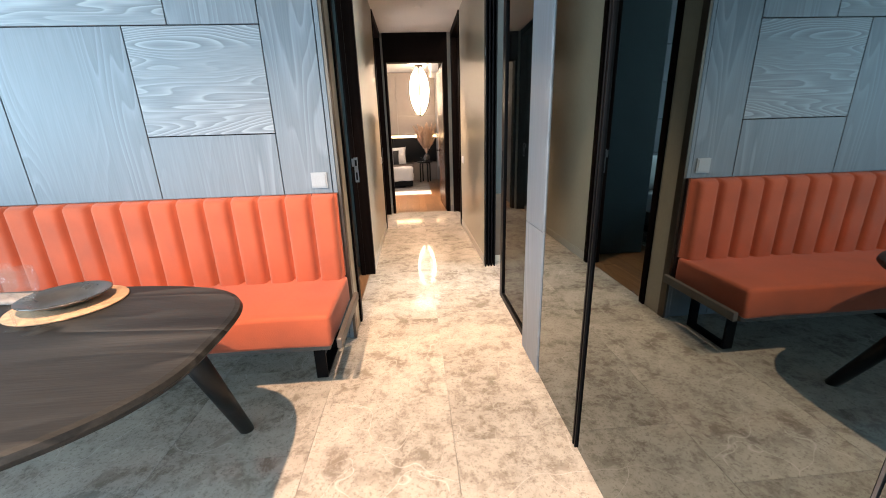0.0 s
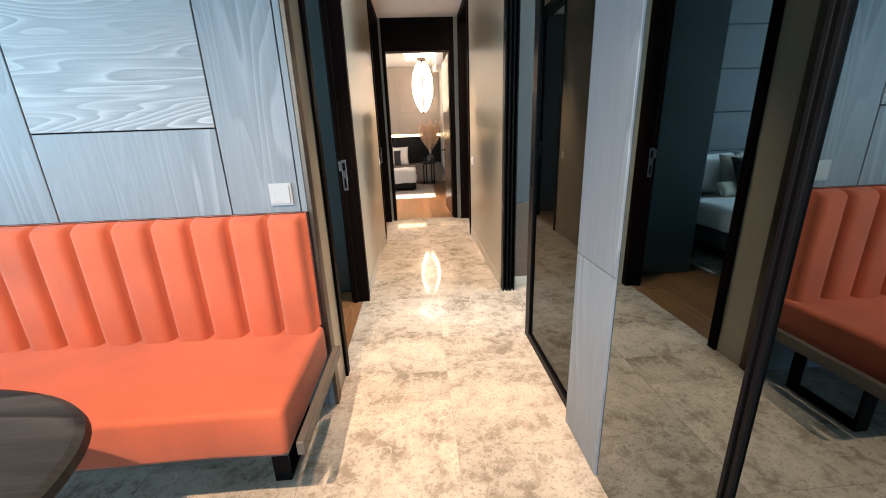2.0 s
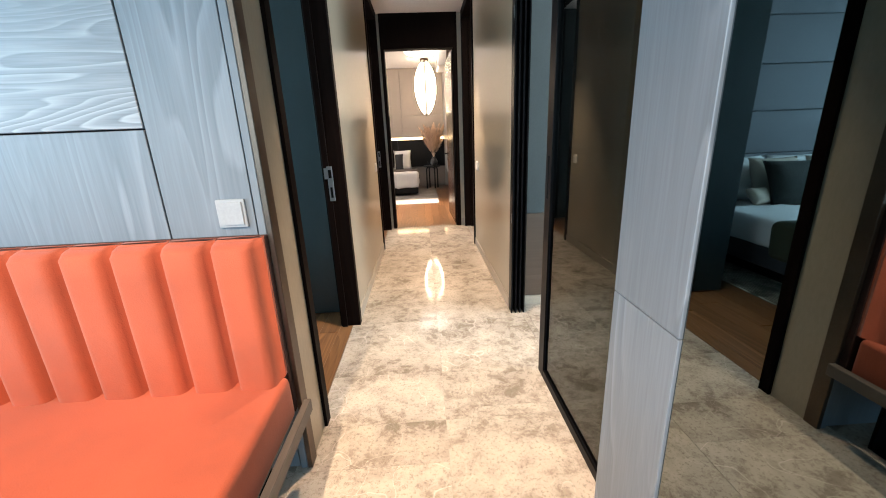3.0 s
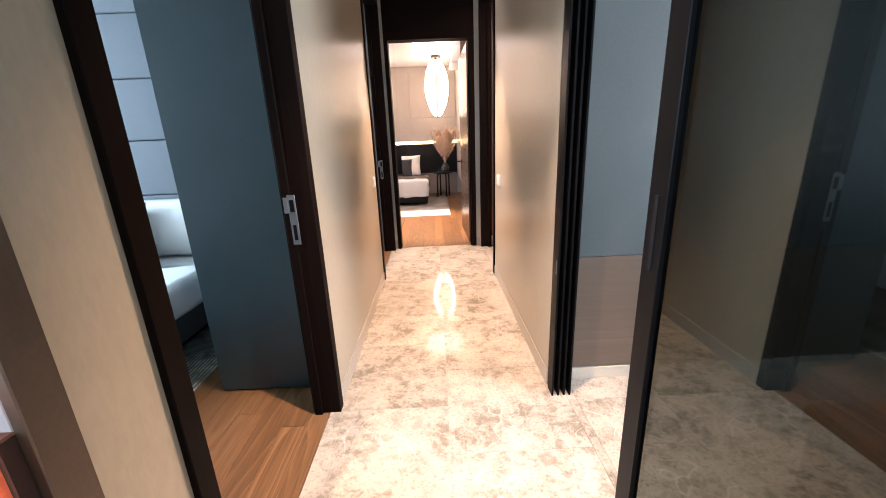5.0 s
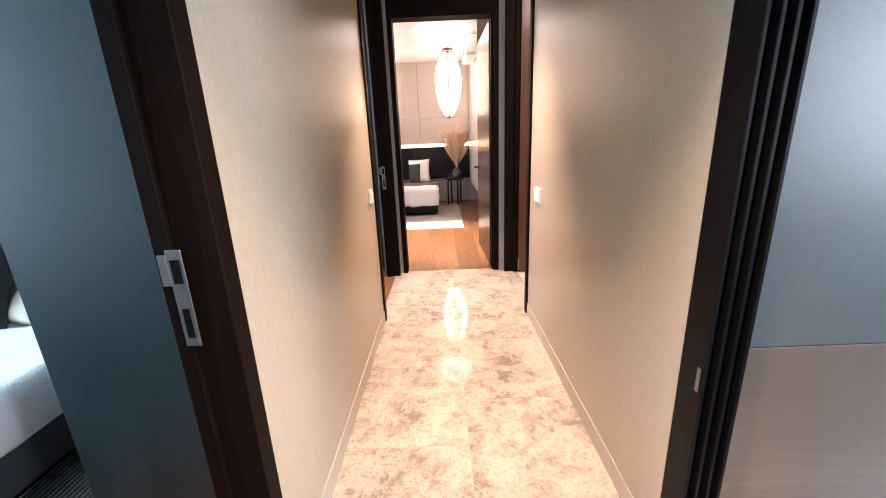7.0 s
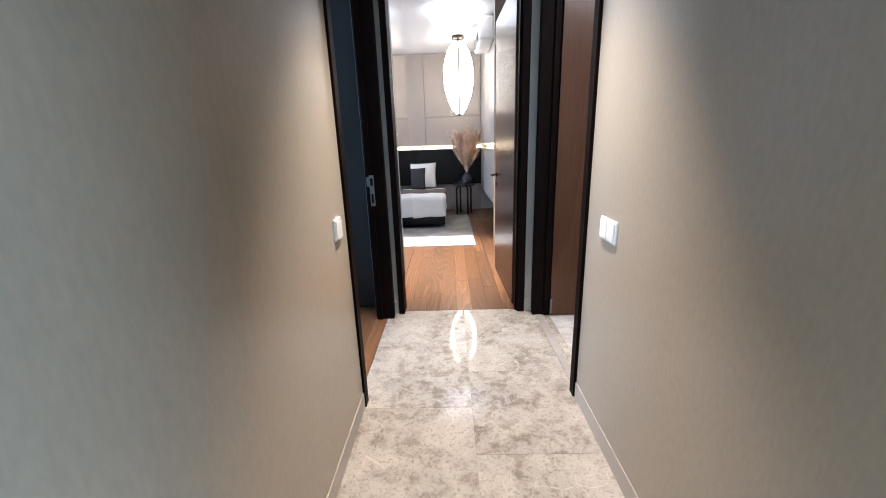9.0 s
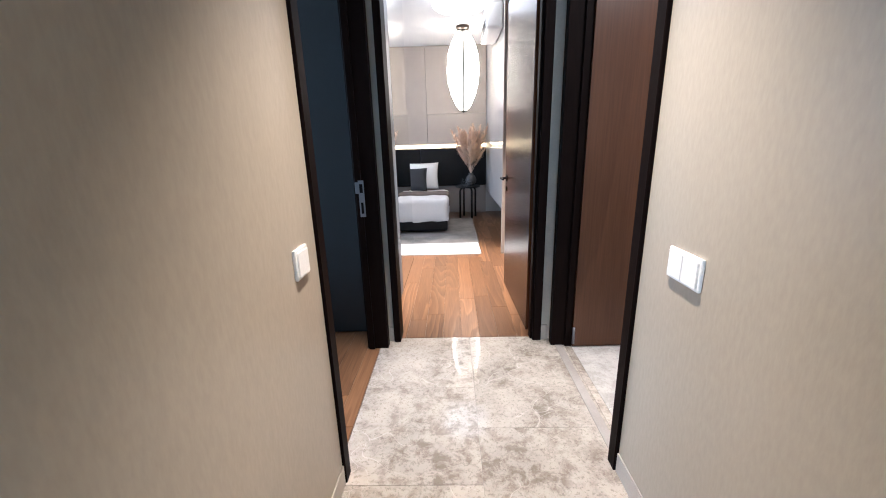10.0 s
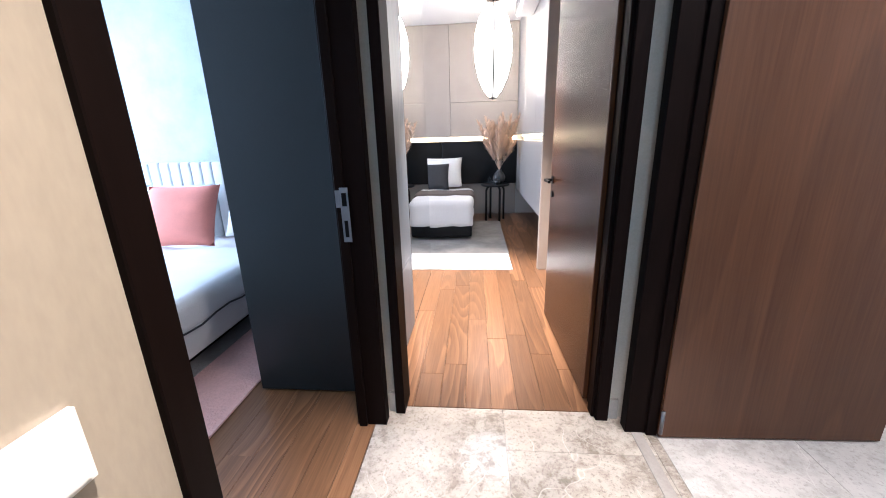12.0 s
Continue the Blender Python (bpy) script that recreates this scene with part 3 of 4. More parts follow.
side_frame("door_frame_1", XL + 0.012, -0.70, 3.265, 4.163, 2.62, "frame_wood", "dark wenge frame of the first bedroom door")
side_frame("door_frame_2", XL + 0.012, -0.70, 6.035, 6.985, 2.62, "frame_wood", "dark wenge frame of the second bedroom door")
side_frame("door_frame_3", XR - 0.015, 0.62, 6.088, 6.995, 2.62, "frame_wood", "dark wenge frame of the bathroom door")
e = empty("door_frame_4", (-0.06, 7.13, 0), kind=S, label="dark wenge frame and tall head panel of the end door", category="door frame")
for a, b in ((-0.54, -0.497), (0.372, 0.425)):
    box("post", a, b, 7.06, 7.2, 0, 2.305, "frame_wood", 0.002, e)
box("head", -0.54, 0.425, 7.06, 7.2, 2.305, CEIL - 0.002, "frame_wood", 0.002, e)
box("stop", 0.358, 0.372, 7.085, 7.14, 0, 2.3, "frame_wood", 0.002, e)


def strike_plate(x, y, z, face):
    """Steel keep let into a door post, with two openings, on the face turned to -y."""
    e = empty("strike_plate", (x, y, z), label="brushed steel strike plate on the dark door post", category="strike plate")
    bm = bmesh.new()
    block(bm, -0.016, 0.016, -0.003, 0.0, -0.105, 0.105)
    block(bm, -0.034, -0.016, -0.003, 0.0, 0.03, 0.095)
    bmesh.ops.bevel(bm, geom=bm.edges[:], offset=0.001, segments=1, affect="EDGES")
    put("plate", mesh_of(bm, "plate", "steel"), (x, y, z), e)
    # nothing is cut: black blocks on the plate paint the holes' inner shade
    box("latch_hole", x - 0.009, x + 0.009, y - 0.0045, y - 0.003, z + 0.035, z + 0.085, "black_metal", 0, e)
    box("bolt_hole", x - 0.007, x + 0.007, y - 0.0045, y - 0.003, z - 0.085, z - 0.02, "black_metal", 0, e)
    return e


strike_plate(-0.650, 4.149, 0.97, -1)
strike_plate(-0.655, 6.971, 0.97, -1)

# ---- dining corner ----
# timber panels behind the bench; columns by x, joints by height
panels = empty("wall_panelling", (-2.0, 3.0, 0), kind=S, label="grey-stained ash panels with thin dark joints", category="wall panelling")
G = 0.0025
PANELS = [(-0.895, -0.622, 0, 2.755, "ash_v"), (-1.56, -0.895, 0, 1.272, "ash_v"), (-1.56, -0.895, 1.272, 1.80, "ash_h"), (-1.34, -0.895, 1.80, 2.755, "ash_v"),
          (-2.75, -1.34, 1.80, 2.2, "ash_h"), (-2.75, -1.34, 2.2, 2.755, "ash_h"), (-2.22, -1.56, 0, 1.80, "ash_v"), (-2.88, -2.22, 0, 1.80, "ash_v"), (-3.7, -2.88, 0, 1.80, "ash_v"),
          (-4.59, -2.75, 1.80, 2.755, "ash_h"), (-4.59, -3.7, 0, 1.80, "ash_v")]
for a, b, c, d, mt in PANELS:
    box("panel", a + G, b - G, 3.0, 3.014, c + G, d - G, mt, 0.0015, panels)
box("trim_post", -0.618, -0.5935, 2.992, 3.014, 0, 2.755, "ash_v", 0.002, kind=S, label="slim grey ash edge post", category="trim")


def light_switch(name, m, w, h, keys, mat, label):
    """A plate with keys, facing -y in its own frame, then posed."""
    bm = bmesh.new()
    block(bm, -w / 2, w / 2, -0.009, 0, -h / 2, h / 2)
    kw = (w - 0.014) / keys
    for i in range(keys):
        x0 = -w / 2 + 0.007 + i * kw
        block(bm, x0 + 0.001, x0 + kw - 0.001, -0.014, -0.009, -h / 2 + 0.008, h / 2 - 0.008)
    bmesh.ops.bevel(bm, geom=bm.edges[:], offset=0.0014, segments=2, affect="EDGES")
    ob = new(name, mesh_of(bm, name, mat))
    ob.matrix_world = m
    return tagged(ob, label, "light switch")


light_switch("light_switch", pose(-0.69, 3.0, 1.012), 0.088, 0.088, 1, "switch_grey", "grey square light switch on the timber panel")
light_switch("light_switch", pose(XL, 5.845, 0.945, 0, 0, 90), 0.088, 0.088, 1, "switch_white", "white light switch on the beige wall")
light_switch("light_switch", pose(XR, 5.80, 0.920, 0, 0, -90), 0.145, 0.088, 2, "switch_white", "double white light switch on the beige wall")

# upholstered bench
BX0, BX1 = -3.30, -0.592
bench = empty("bench", (-1.9, 2.7, 0), label="rust-orange velvet banquette bench with channelled back", category="bench")
soft_block("seat", BX0, -0.578, 2.405, 2.95, 0.288, 0.452, "velvet", 0.022, bench, 0.006, 3.0, 12)
n_ch = 19
pitch = (BX1 - BX0) / n_ch
bm = bmesh.new()
PR = 16
prof = []
for i in range(PR + 1):
    u = -1 + 2 * i / PR
    prof.append((u * pitch * 0.477, 0.03 - 0.085 * (1 - abs(u) ** 6.0) ** 0.5))
zs = [0, 0.01, 0.1, 0.25, 0.40, 0.470, 0.485, 0.492, 0.495]
grid = []
for z in zs:
    k = 1 if z < 0.47 else math.sqrt(max(0.02, 1 - ((z - 0.47) / 0.0255) ** 2))
    grid.append([bm.verts.new((x, 0.03 + (y - 0.03) * k, z)) for x, y in prof])
for a, b in zip(grid, grid[1:]):
    for i in range(PR):
        bm.faces.new((a[i], a[i + 1], b[i + 1], b[i]))
back = [bm.verts.new((x, 0.045, z)) for x in (prof[0][0], prof[-1][0]) for z in (0, 0.495)]
bm.faces.new([back[0], back[1]] + [g[0] for g in reversed(grid)])
bm.faces.new([back[3], back[2]] + [g[-1] for g in grid])
bm.faces.new([back[1], back[3]] + list(reversed(grid[-1])))
channel = mesh_of(bm, "channel", "velvet", True)
for i in range(n_ch):
    put("channel", channel, (BX1 - pitch * (i + 0.5), 2.925, 0.447), bench)
# darkened board behind the channels paints the shade in their gaps
box("back_board", BX0, BX1, 2.968, 2.998, 0.28, 0.94, "velvet_dark", 0.003, bench)
box("frame_base", BX0, -0.60, 2.44, 2.96, 0.254, 0.287, "bench_wood", 0.003, bench)
box("end_rail", -0.562, -0.536, 2.42, 2.985, 0.272, 0.322, "bench_wood", 0.003, bench)
box("rail_bracket", -0.60, -0.562, 2.5, 2.56, 0.275, 0.30, "black_metal", 0.002, bench)
for lx in (-0.70, -2.0, -3.1):
    bm = bmesh.new()
    block(bm, -0.03, 0.03, -0.16, -0.145, 0, 0.254)
    block(bm, -0.03, 0.03, 0.125, 0.14, 0, 0.254)
    block(bm, -0.03, 0.03, -0.145, 0.125, 0, 0.014)
    bmesh.ops.bevel(bm, geom=bm.edges[:], offset=0.002, segments=1, affect="EDGES")
    put("leg", mesh_of(bm, "leg", "black_metal"), (lx, 2.745, 0), bench)

# dining table with a rounded, bowed top
TZ = 0.705
table = empty("dining_table", (-1.5, 1.6, 0), label="blackened oak dining table with rounded corners", category="table")


def pebble(a, far, near, n_far, n_near, steps=96):
    """A pebble-shaped outline: squarer on its far side, rounder on its near one."""
    pts = []
    for i in range(steps):
        t = 2 * math.pi * i / steps
        cs, sn = math.cos(t), math.sin(t)
        k, d = (n_far, far) if sn >= 0 else (n_near, near)
        pts.append((math.copysign(a * abs(cs) ** (2 / k), cs), math.copysign(d * abs(sn) ** (2 / k), sn)))
    return pts


outline = pebble(1.2, 0.56, 0.55, 4.0, 2.25)
bm = bmesh.new()
loops = []
for inset, z in ((0.06, 0.0), (0.016, 0.010), (0.0, 0.028), (0.006, 0.042), (0.022, 0.046)):
    row = []
    for x, y in outline:
        d = Vector((x, y))
        d *= 1 - inset / d.length
        row.append(bm.verts.new((d.x, d.y, z)))
    loops.append(row)
for a, b in zip(loops, loops[1:]):
    for i in range(len(a)):
        j = (i + 1) % len(a)
        bm.faces.new((a[i], a[j], b[j], b[i]))
bm.faces.new(loops[-1])
bm.faces.new(list(reversed(loops[0])))
put("top", mesh_of(bm, "top", "black_wood"), (-1.935, 1.72, TZ - 0.046), table)
for x0, y0, x1, y1 in ((-0.90, 1.88, -0.955, 2.235), (-1.25, 1.45, -1.2, 1.22), (-2.6, 1.45, -2.7, 1.22), (-2.75, 1.9, -2.85, 2.2)):
    bm = bmesh.new()
    rod(bm, (0, 0, TZ - 0.05), (x1 - x0, y1 - y0, 0.0), 0.039, 0.029, 20)
    for v in bm.verts:
        v.co.z = max(0.0, v.co.z)
    put("leg", mesh_of(bm, "leg", "black_leg", True), (x0, y0, 0), table)

# place setting
PX, PY = -1.38, 2.10
lathe("placemat", [(0.0001, 0.0), (0.160, 0.0), (0.166, 0.004), (0.163, 0.008), (0.0001, 0.008)], "straw", (PX, PY, TZ), label="round woven straw placemat on the dark table", category="placemat", seg=40)
lathe("plate", [(0.001, 0.0), (0.06, 0.0), (0.082, 0.012), (0.126, 0.030), (0.128, 0.034), (0.124, 0.036), (0.086, 0.022), (0.068, 0.009), (0.001, 0.007)], "gunmetal", (PX + 0.0, PY - 0.005, TZ + 0.008), label="dark glazed dinner plate on a straw mat", category="plate", seg=40)
GL = [(0.0005, 0.0), (0.036, 0.0), (0.036, 0.002), (0.006, 0.006), (0.004, 0.012), (0.004, 0.085), (0.012, 0.095), (0.034, 0.125), (0.040, 0.16), (0.036, 0.20), (0.0345, 0.20), (0.038, 0.16), (0.032, 0.127), (0.010, 0.0985), (0.0005, 0.097)]
glass_one = lathe("wine_glass", GL, "glass", (-1.31, 1.905, TZ), label="clear stemmed wine glass on the table", category="wine glass", group="glasses on the table")
copy_thing(glass_one, pose(-1.40, 1.934, TZ))
copy_thing(glass_one, pose(-1.53, 1.975, TZ))
soft_block("napkin", -1.70, -1.56, 2.12, 2.20, TZ + 0.001, TZ + 0.02, "napkin", 0.008, None, 0.004, 1.0, 4, label="folded taupe cloth napkin on the table", category="napkin")

# mirrored wall: panels, timber pier, black double channel
MX = 0.452
for nm, a, b in (("mirror_2", 2.012, 2.488), ("mirror_3", 1.142, 1.985), ("mirror_4", -0.4, 1.136), ("mirror_5", -2.9, -0.406)):
    box(nm, MX, MX + 0.006, a, b, 0.004, 2.74, "mirror", 0.0012, kind=S, label="tall smoked mirror panel on the wall", category="mirror")
box("wall_mirror_backing", 0.460, 0.499, -2.9, 2.488, 0, 2.755, "joint", kind=S, label="dark backing board of the mirrors", category="wall")
box("trim_mirror_joint", MX - 0.002, MX + 0.004, 1.137, 1.141, 0, 2.74, "steel", 0, kind=S, label="bright bevelled mirror joint", category="trim")
pier = empty("wall_pier", (0.48, 2.63, 0), kind=S, label="grey ash timber pier between the mirrors", category="pier")
box("panel", 0.446, 0.50, 2.49, 2.772, 0.003, 0.774, "ash_v", 0.0015, pier)
box("panel", 0.446, 0.50, 2.49, 2.772, 0.777, 2.755, "ash_v", 0.0015, pier)
channel_post = empty("mirror_channel", (0.455, 2.0, 0), kind=S, label="black double channel between mirror panels", category="trim")
for a, b, x in ((1.985, 1.994, 0.444), (1.994, 2.003, 0.452), (2.003, 2.012, 0.444)):
    box("strip", x, 0.46, a, b, 0, 2.74, "black_metal", 0.001, channel_post)

# sliding mirrored door, half across the kitchen opening
sd = empty("sliding_door", (0.5, 3.2, 0), label="black-framed smoked reflecting glass sliding door, half open", category="door")
box("pane", 0.487, 0.497, 2.79, 3.46, 0.05, 2.60, "smoked_glass", 0, sd)
box("stile", 0.475, 0.512, 3.445, 3.52, 0.006, 2.66, "black_metal", 0.002, sd)
box("stile", 0.475, 0.512, 2.776, 2.80, 0.006, 2.66, "black_metal", 0.002, sd)
box("rail", 0.475, 0.512, 2.80, 3.445, 0.006, 0.05, "black_metal", 0.002, sd)
box("rail", 0.475, 0.512, 2.80, 3.445, 2.60, 2.66, "black_metal", 0.002, sd)
box("handle", 0.4725, 0.476, 3.474, 3.490, 0.93, 1.12, "joint", 0.001, sd, label="recessed black slot handle")
box("door_head", 0.47, 0.60, 2.776, 4.30, 2.662, 2.758, "black_metal", 0.002, kind=S, label="black head track of the sliding door", category="trim")
jp = empty("door_jamb", (0.53, 4.26, 0), kind=S, label="black grooved jamb of the sliding door", category="door frame")
box("back", 0.492, 0.60, 4.275, 4.30, 0, 2.66, "black_metal", 0.001, jp)
for i in range(4):
    box("fin", 0.486 + 0.029 * i, 0.486 + 0.029 * i + 0.009, 4.205, 4.275, 0, 2.66, "black_metal", 0.0012, jp)
box("latch", 0.4835, 0.4865, 4.215, 4.227, 0.65, 0.715, "steel", 0.0008, jp, label="small steel latch keep")
box("latch", 0.4835, 0.4865, 4.215, 4.227, 1.86, 1.925, "steel", 0.0008, jp, label="small steel latch keep")

# kitchen wall cladding seen through the opening
kw = empty("wall_kitchen_cladding", (1.6, 4.36, 0), kind=S, label="slate laminate over a taupe lower panel", category="wall panelling")
box("panel", 0.603, 2.9, 4.346, 4.37, 0.067, 0.684, "taupe", 0.001, kw)
box("panel", 0.603, 2.9, 4.346, 4.37, 0.687, 2.755, "slate", 0.001, kw)

# low bench in the kitchen, behind the smoked glass
kb = empty("kitchen_bench", (1.6, 3.14, 0), label="low dark brown boxed bench on the kitchen floor", category="bench")
box("base", 1.22, 1.98, 2.62, 3.66, 0.0, 0.25, "frame_wood", 0.004, kb)
soft_block("seat", 1.20, 2.0, 2.60, 3.68, 0.25, 0.33, "throw", 0.015, kb, 0.002, 6.0, 6)

# ---- first bedroom ----
box("wardrobe", -1.252, -0.705, 4.372, 5.99, 0.01, 2.74, "navy", 0.002, label="tall navy-black lacquered wardrobe", category="wardrobe")
# second wardrobe: its dimmer light is painted in by a darker lacquer
box("wardrobe", -1.278, -0.755, 7.20, 8.94, 0.01, 2.74, "navy_deep", 0.002, label="tall navy-black lacquered wardrobe, darkened in colour for shade", category="wardrobe")
hb = empty("headboard_wall", (-2.9, 5.97, 0), kind=S, label="blue-grey upholstered wall panels with level seams", category="wall panelling")
zz = [0.0, 0.50, 0.935, 1.35, 1.785, 2.21, 2.755]
for a, b in zip(zz, zz[1:]):
    soft_block("panel", -4.55, -1.26, 5.64, 5.998, a + 0.002, b - 0.002, "headboard_grey", 0.012, hb, 0, 0, 0)


def bed(x0, x1, y0, y1, base_mat, blanket, label, h=0.50, blanket_len=0.9, drop=0.30, b0=0.15, b1=0.34):
    """A made bed with its head at y1."""
    e = empty("bed", ((x0 + x1) / 2, (y0 + y1) / 2, 0), label=label, category="bed")
    box("plinth", x0 + 0.18, x1 - 0.18, y0 + 0.2, y1 - 0.02, 0.013, b0, "black_metal", 0.005, e)
    soft_block("base", x0, x1, y0, y1, b0, b1, base_mat, 0.025, e, 0.002, 2.0, 6)
    soft_block("mattress", x0 + 0.03, x1 - 0.03, y0 + 0.03, y1 - 0.01, b1, h, "linen", 0.05, e, 0.012, 5.0, 12)
    soft_block("duvet", x0 - 0.02, x1 + 0.02, y0 - 0.01, y1 - 0.55, drop, h + 0.05, "linen", 0.06, e, 0.022, 9.0, 14)
    if blanket:
        soft_block("blanket", x0 - 0.035, x1 + 0.035, y0 - 0.03, y0 + blanket_len, 0.24, h + 0.066, blanket, 0.065, e, 0.016, 4.0, 12)
    return e


bed(-3.40, -1.60, 3.55, 5.63, "charcoal", "green_cloth", "made bed with white linen and an olive blanket", 0.47, 0.86)
for x, mt, yy, zc, w, tilt in ((-2.16, "linen", 5.50, 0.70, 0.68, 74), (-2.86, "linen", 5.50, 0.70, 0.68, 74), (-2.42, "cream", 5.30, 0.70, 0.50, 68), (-3.0, "cream", 5.30, 0.70, 0.50, 68)):
    cushion("pillow", w, 0.46, 0.18, mt, (x, yy, zc), rx=tilt, label="plump white pillow on the bed" if mt == "linen" else "cream cushion on the bed", category="pillow")
cushion("cushion", 0.64, 0.45, 0.18, "fur", (-2.46, 5.06, 0.70), rx=62, rz=8, label="dark green fur cushion on the bed", category="cushion")
cushion("cushion", 0.22, 0.18, 0.10, "cream", (-2.10, 5.10, 0.585), rx=50, rz=-10, label="small cream cushion on the bed", category="cushion")
rug1 = empty("rug", (-2.3, 4.9, 0), label="woven grey-green rug under the bed", category="rug")
box("border", -1.88, -1.42, 3.8, 5.6, 0.0, 0.014, "rug_mix", 0.004, rug1)
box("field", -3.6, -1.88, 3.8, 5.6, 0.0, 0.013, "rug_dark", 0.004, rug1)

# ---- second bedroom ----
box("wall_bedroom_two_plaster", -4.58, -1.285, 8.93, 8.948, 0, 2.755, "plaster_blue", kind=S, label="pale clouded plaster wall", category="wall")
hb2 = empty("headboard", (-2.5, 8.88, 0), label="pale channelled upholstered headboard", category="headboard")
for i in range(18):
    soft_block("channel", -3.40 + 0.1 * i, -3.304 + 0.1 * i, 8.83, 8.928, 0.0, 1.10, "headboard_pale", 0.018, hb2, 0, 0, 0)
bed_two = bed(-3.35, -1.66, 6.95, 8.82, "headboard_pale", None, "made bed with white linen and a pale base", 0.44)
bm = bmesh.new()
edge = [Vector((0.0, 0.12 * i, 0.012 * math.sin(i * 1.7))) for i in range(12)]
for p, q in zip(edge, edge[1:]):
    rod(bm, p, q, 0.006, seg=6)
put("piping", mesh_of(bm, "piping", "charcoal", True), (-1.632, 6.96, 0.325), bed_two, label="thin dark piping along the duvet")
for x in (-1.98, -2.75):
    cushion("pillow", 0.66, 0.46, 0.17, "linen", (x, 8.66, 0.70), rx=70, label="plump white pillow on the bed", category="pillow")
cushion("cushion", 0.56, 0.50, 0.18, "pink", (-2.44, 8.30, 0.72), rx=62, rz=6, label="salmon pink cushion on the bed", category="cushion")
rug2 = empty("rug", (-2.3, 7.8, 0), label="blush and grey rug beside the bed", category="rug")
box("border", -1.72, -1.33, 6.5, 8.4, 0.0, 0.012, "rug_pink", 0.004, rug2)
box("field", -3.6, -1.72, 6.5, 8.4, 0.0, 0.011, "rug_grey", 0.004, rug2)

# ---- bathroom door ----


def leaf(name, hinge, w, top, rz, mat, label, handle=None):
    """A flush door leaf along +x from its hinge edge, turned by rz, with a lever handle."""
    e = empty(name, hinge, label=label, category="door")
    e.rotation_euler = (0, 0, radians(rz))
    bm = bmesh.new()
    block(bm, 0, w, -0.02, 0.02, 0.008, top)
    bmesh.ops.bevel(bm, geom=bm.edges[:], offset=0.002, segments=1, affect="EDGES")
    b = new("panel", mesh_of(bm, "panel", mat))
    b.parent = e
    if handle is not None:
        for s in (-1, 1):
            bm = bmesh.new()
            rod(bm, (w - 0.06, s * 0.02, 0.97), (w - 0.06, s * 0.028, 0.97), 0.025, seg=20)
            rod(bm, (w - 0.06, s * 0.02, 0.97), (w - 0.06, s * 0.075, 0.97), 0.009)
            rod(bm, (w - 0.06, s * 0.07, 0.97), (w - 0.18, s * 0.07, 0.97), 0.009)
            h = new("handle", mesh_of(bm, "handle", "black_metal", False))
            h.parent = e
            tagged(h, "black lever handle")
            bm = bmesh.new()
            rod(bm, (w - 0.06, s * 0.02, 0.88), (w - 0.06, s * 0.027, 0.88), 0.02, seg=20)
            k = new("keyhole_rose", mesh_of(bm, "keyhole_rose", "black_metal"))
            k.parent = e
    return e


door_bath = leaf("door_bathroom", (0.60, 6.985, 0), 0.875, 2.6, 1.5, "door_wood", "dark brown veneered bathroom door, wide open", 1)
leaf("door_bedroom", (0.372, 7.20, 0), 0.93, 2.295, 91.5, "door_wood", "dark brown veneered bedroom door, wide open", 1)
hinge_bm = bmesh.new()
rod(hinge_bm, (0, 0, 0), (0, 0, 0.11), 0.008)
box("threshold_bathroom", 0.50, 0.545, 6.115, 6.995, 0.0, 0.004, "stone_trim", 0.001, kind=S, label="grey stone threshold strip", category="threshold")
put("door_hinge", mesh_of(hinge_bm, "door_hinge", "steel", True), (0.602, 6.96, 0.03), door_bath, label="small steel pivot hinge")

# ---- end bedroom ----
wr = empty("wardrobe", (-0.62, 7.6, 0), label="greige panelled wardrobe run with a mirrored end", category="wardrobe")
for a, b, c, d, mt in ((7.20, 7.98, 0.0, 0.50, "ash_v"), (7.20, 7.98, 0.504, 2.88, "ash_v")):
    box("door", -0.615, -0.592, a, b, c, d, mt, 0.0015, wr)
box("mirror_door", -0.615, -0.592, 7.985, 9.04, 0.006, 2.88, "mirror_clear", 0.0012, wr, label="clear mirror door")
box("carcass", -0.75, -0.616, 7.20, 9.04, 0, 2.885, "ash_v", 0, wr)

wp = empty("wall_panelling_bedhead", (-1.5, 11.97, 0), kind=S, label="greige panels over a black leather bedhead band", category="wall panelling")
for a, b, c, d in ((-4.5, -2.2, 1.26, 2.885), (-2.2, -1.35, 1.26, 2.885), (-1.35, -0.555, 1.26, 2.885), (-0.555, 0.50, 1.26, 1.78), (-0.555, 0.50, 1.78, 2.885)):
    box("panel", a + 0.002, b - 0.002, 11.93, 11.998, c + 0.002, d - 0.002, "greige_panel", 0.002, wp)
box("panel", -4.5, 0.50, 11.96, 11.998, 0.0, 0.51, "greige_panel", 0.002, wp)
for a in (-3.1, -1.9, -0.7):
    soft_block("bedhead", a + 0.002, a + 1.198, 11.88, 11.998, 0.515, 1.19, "headboard_black", 0.012, wp, 0, 0, 0)
box("light_strip", -4.4, 0.49, 11.94, 11.99, 1.215, 1.235, "cove_glow", 0, wp, label="warm concealed light strip")

# wall-hung cabinets
hc = empty("wall_cabinet", (0.75, 10.5, 0), label="pale wall-hung cabinets with a lit groove", category="cabinet")
box("lower", 0.505, 0.948, 9.16, 11.925, 0.42, 1.19, "cabinet_white", 0.003, hc)
for a, b in ((9.16, 10.1), (10.1, 11.0), (11.0, 11.925)):
    box("door", 0.505, 0.948, a + 0.0015, b - 0.0015, 1.27, 2.885, "cabinet_white", 0.002, hc)
box("back", 0.60, 0.948, 9.16, 11.925, 1.192, 1.268, "cabinet_white", 0, hc)
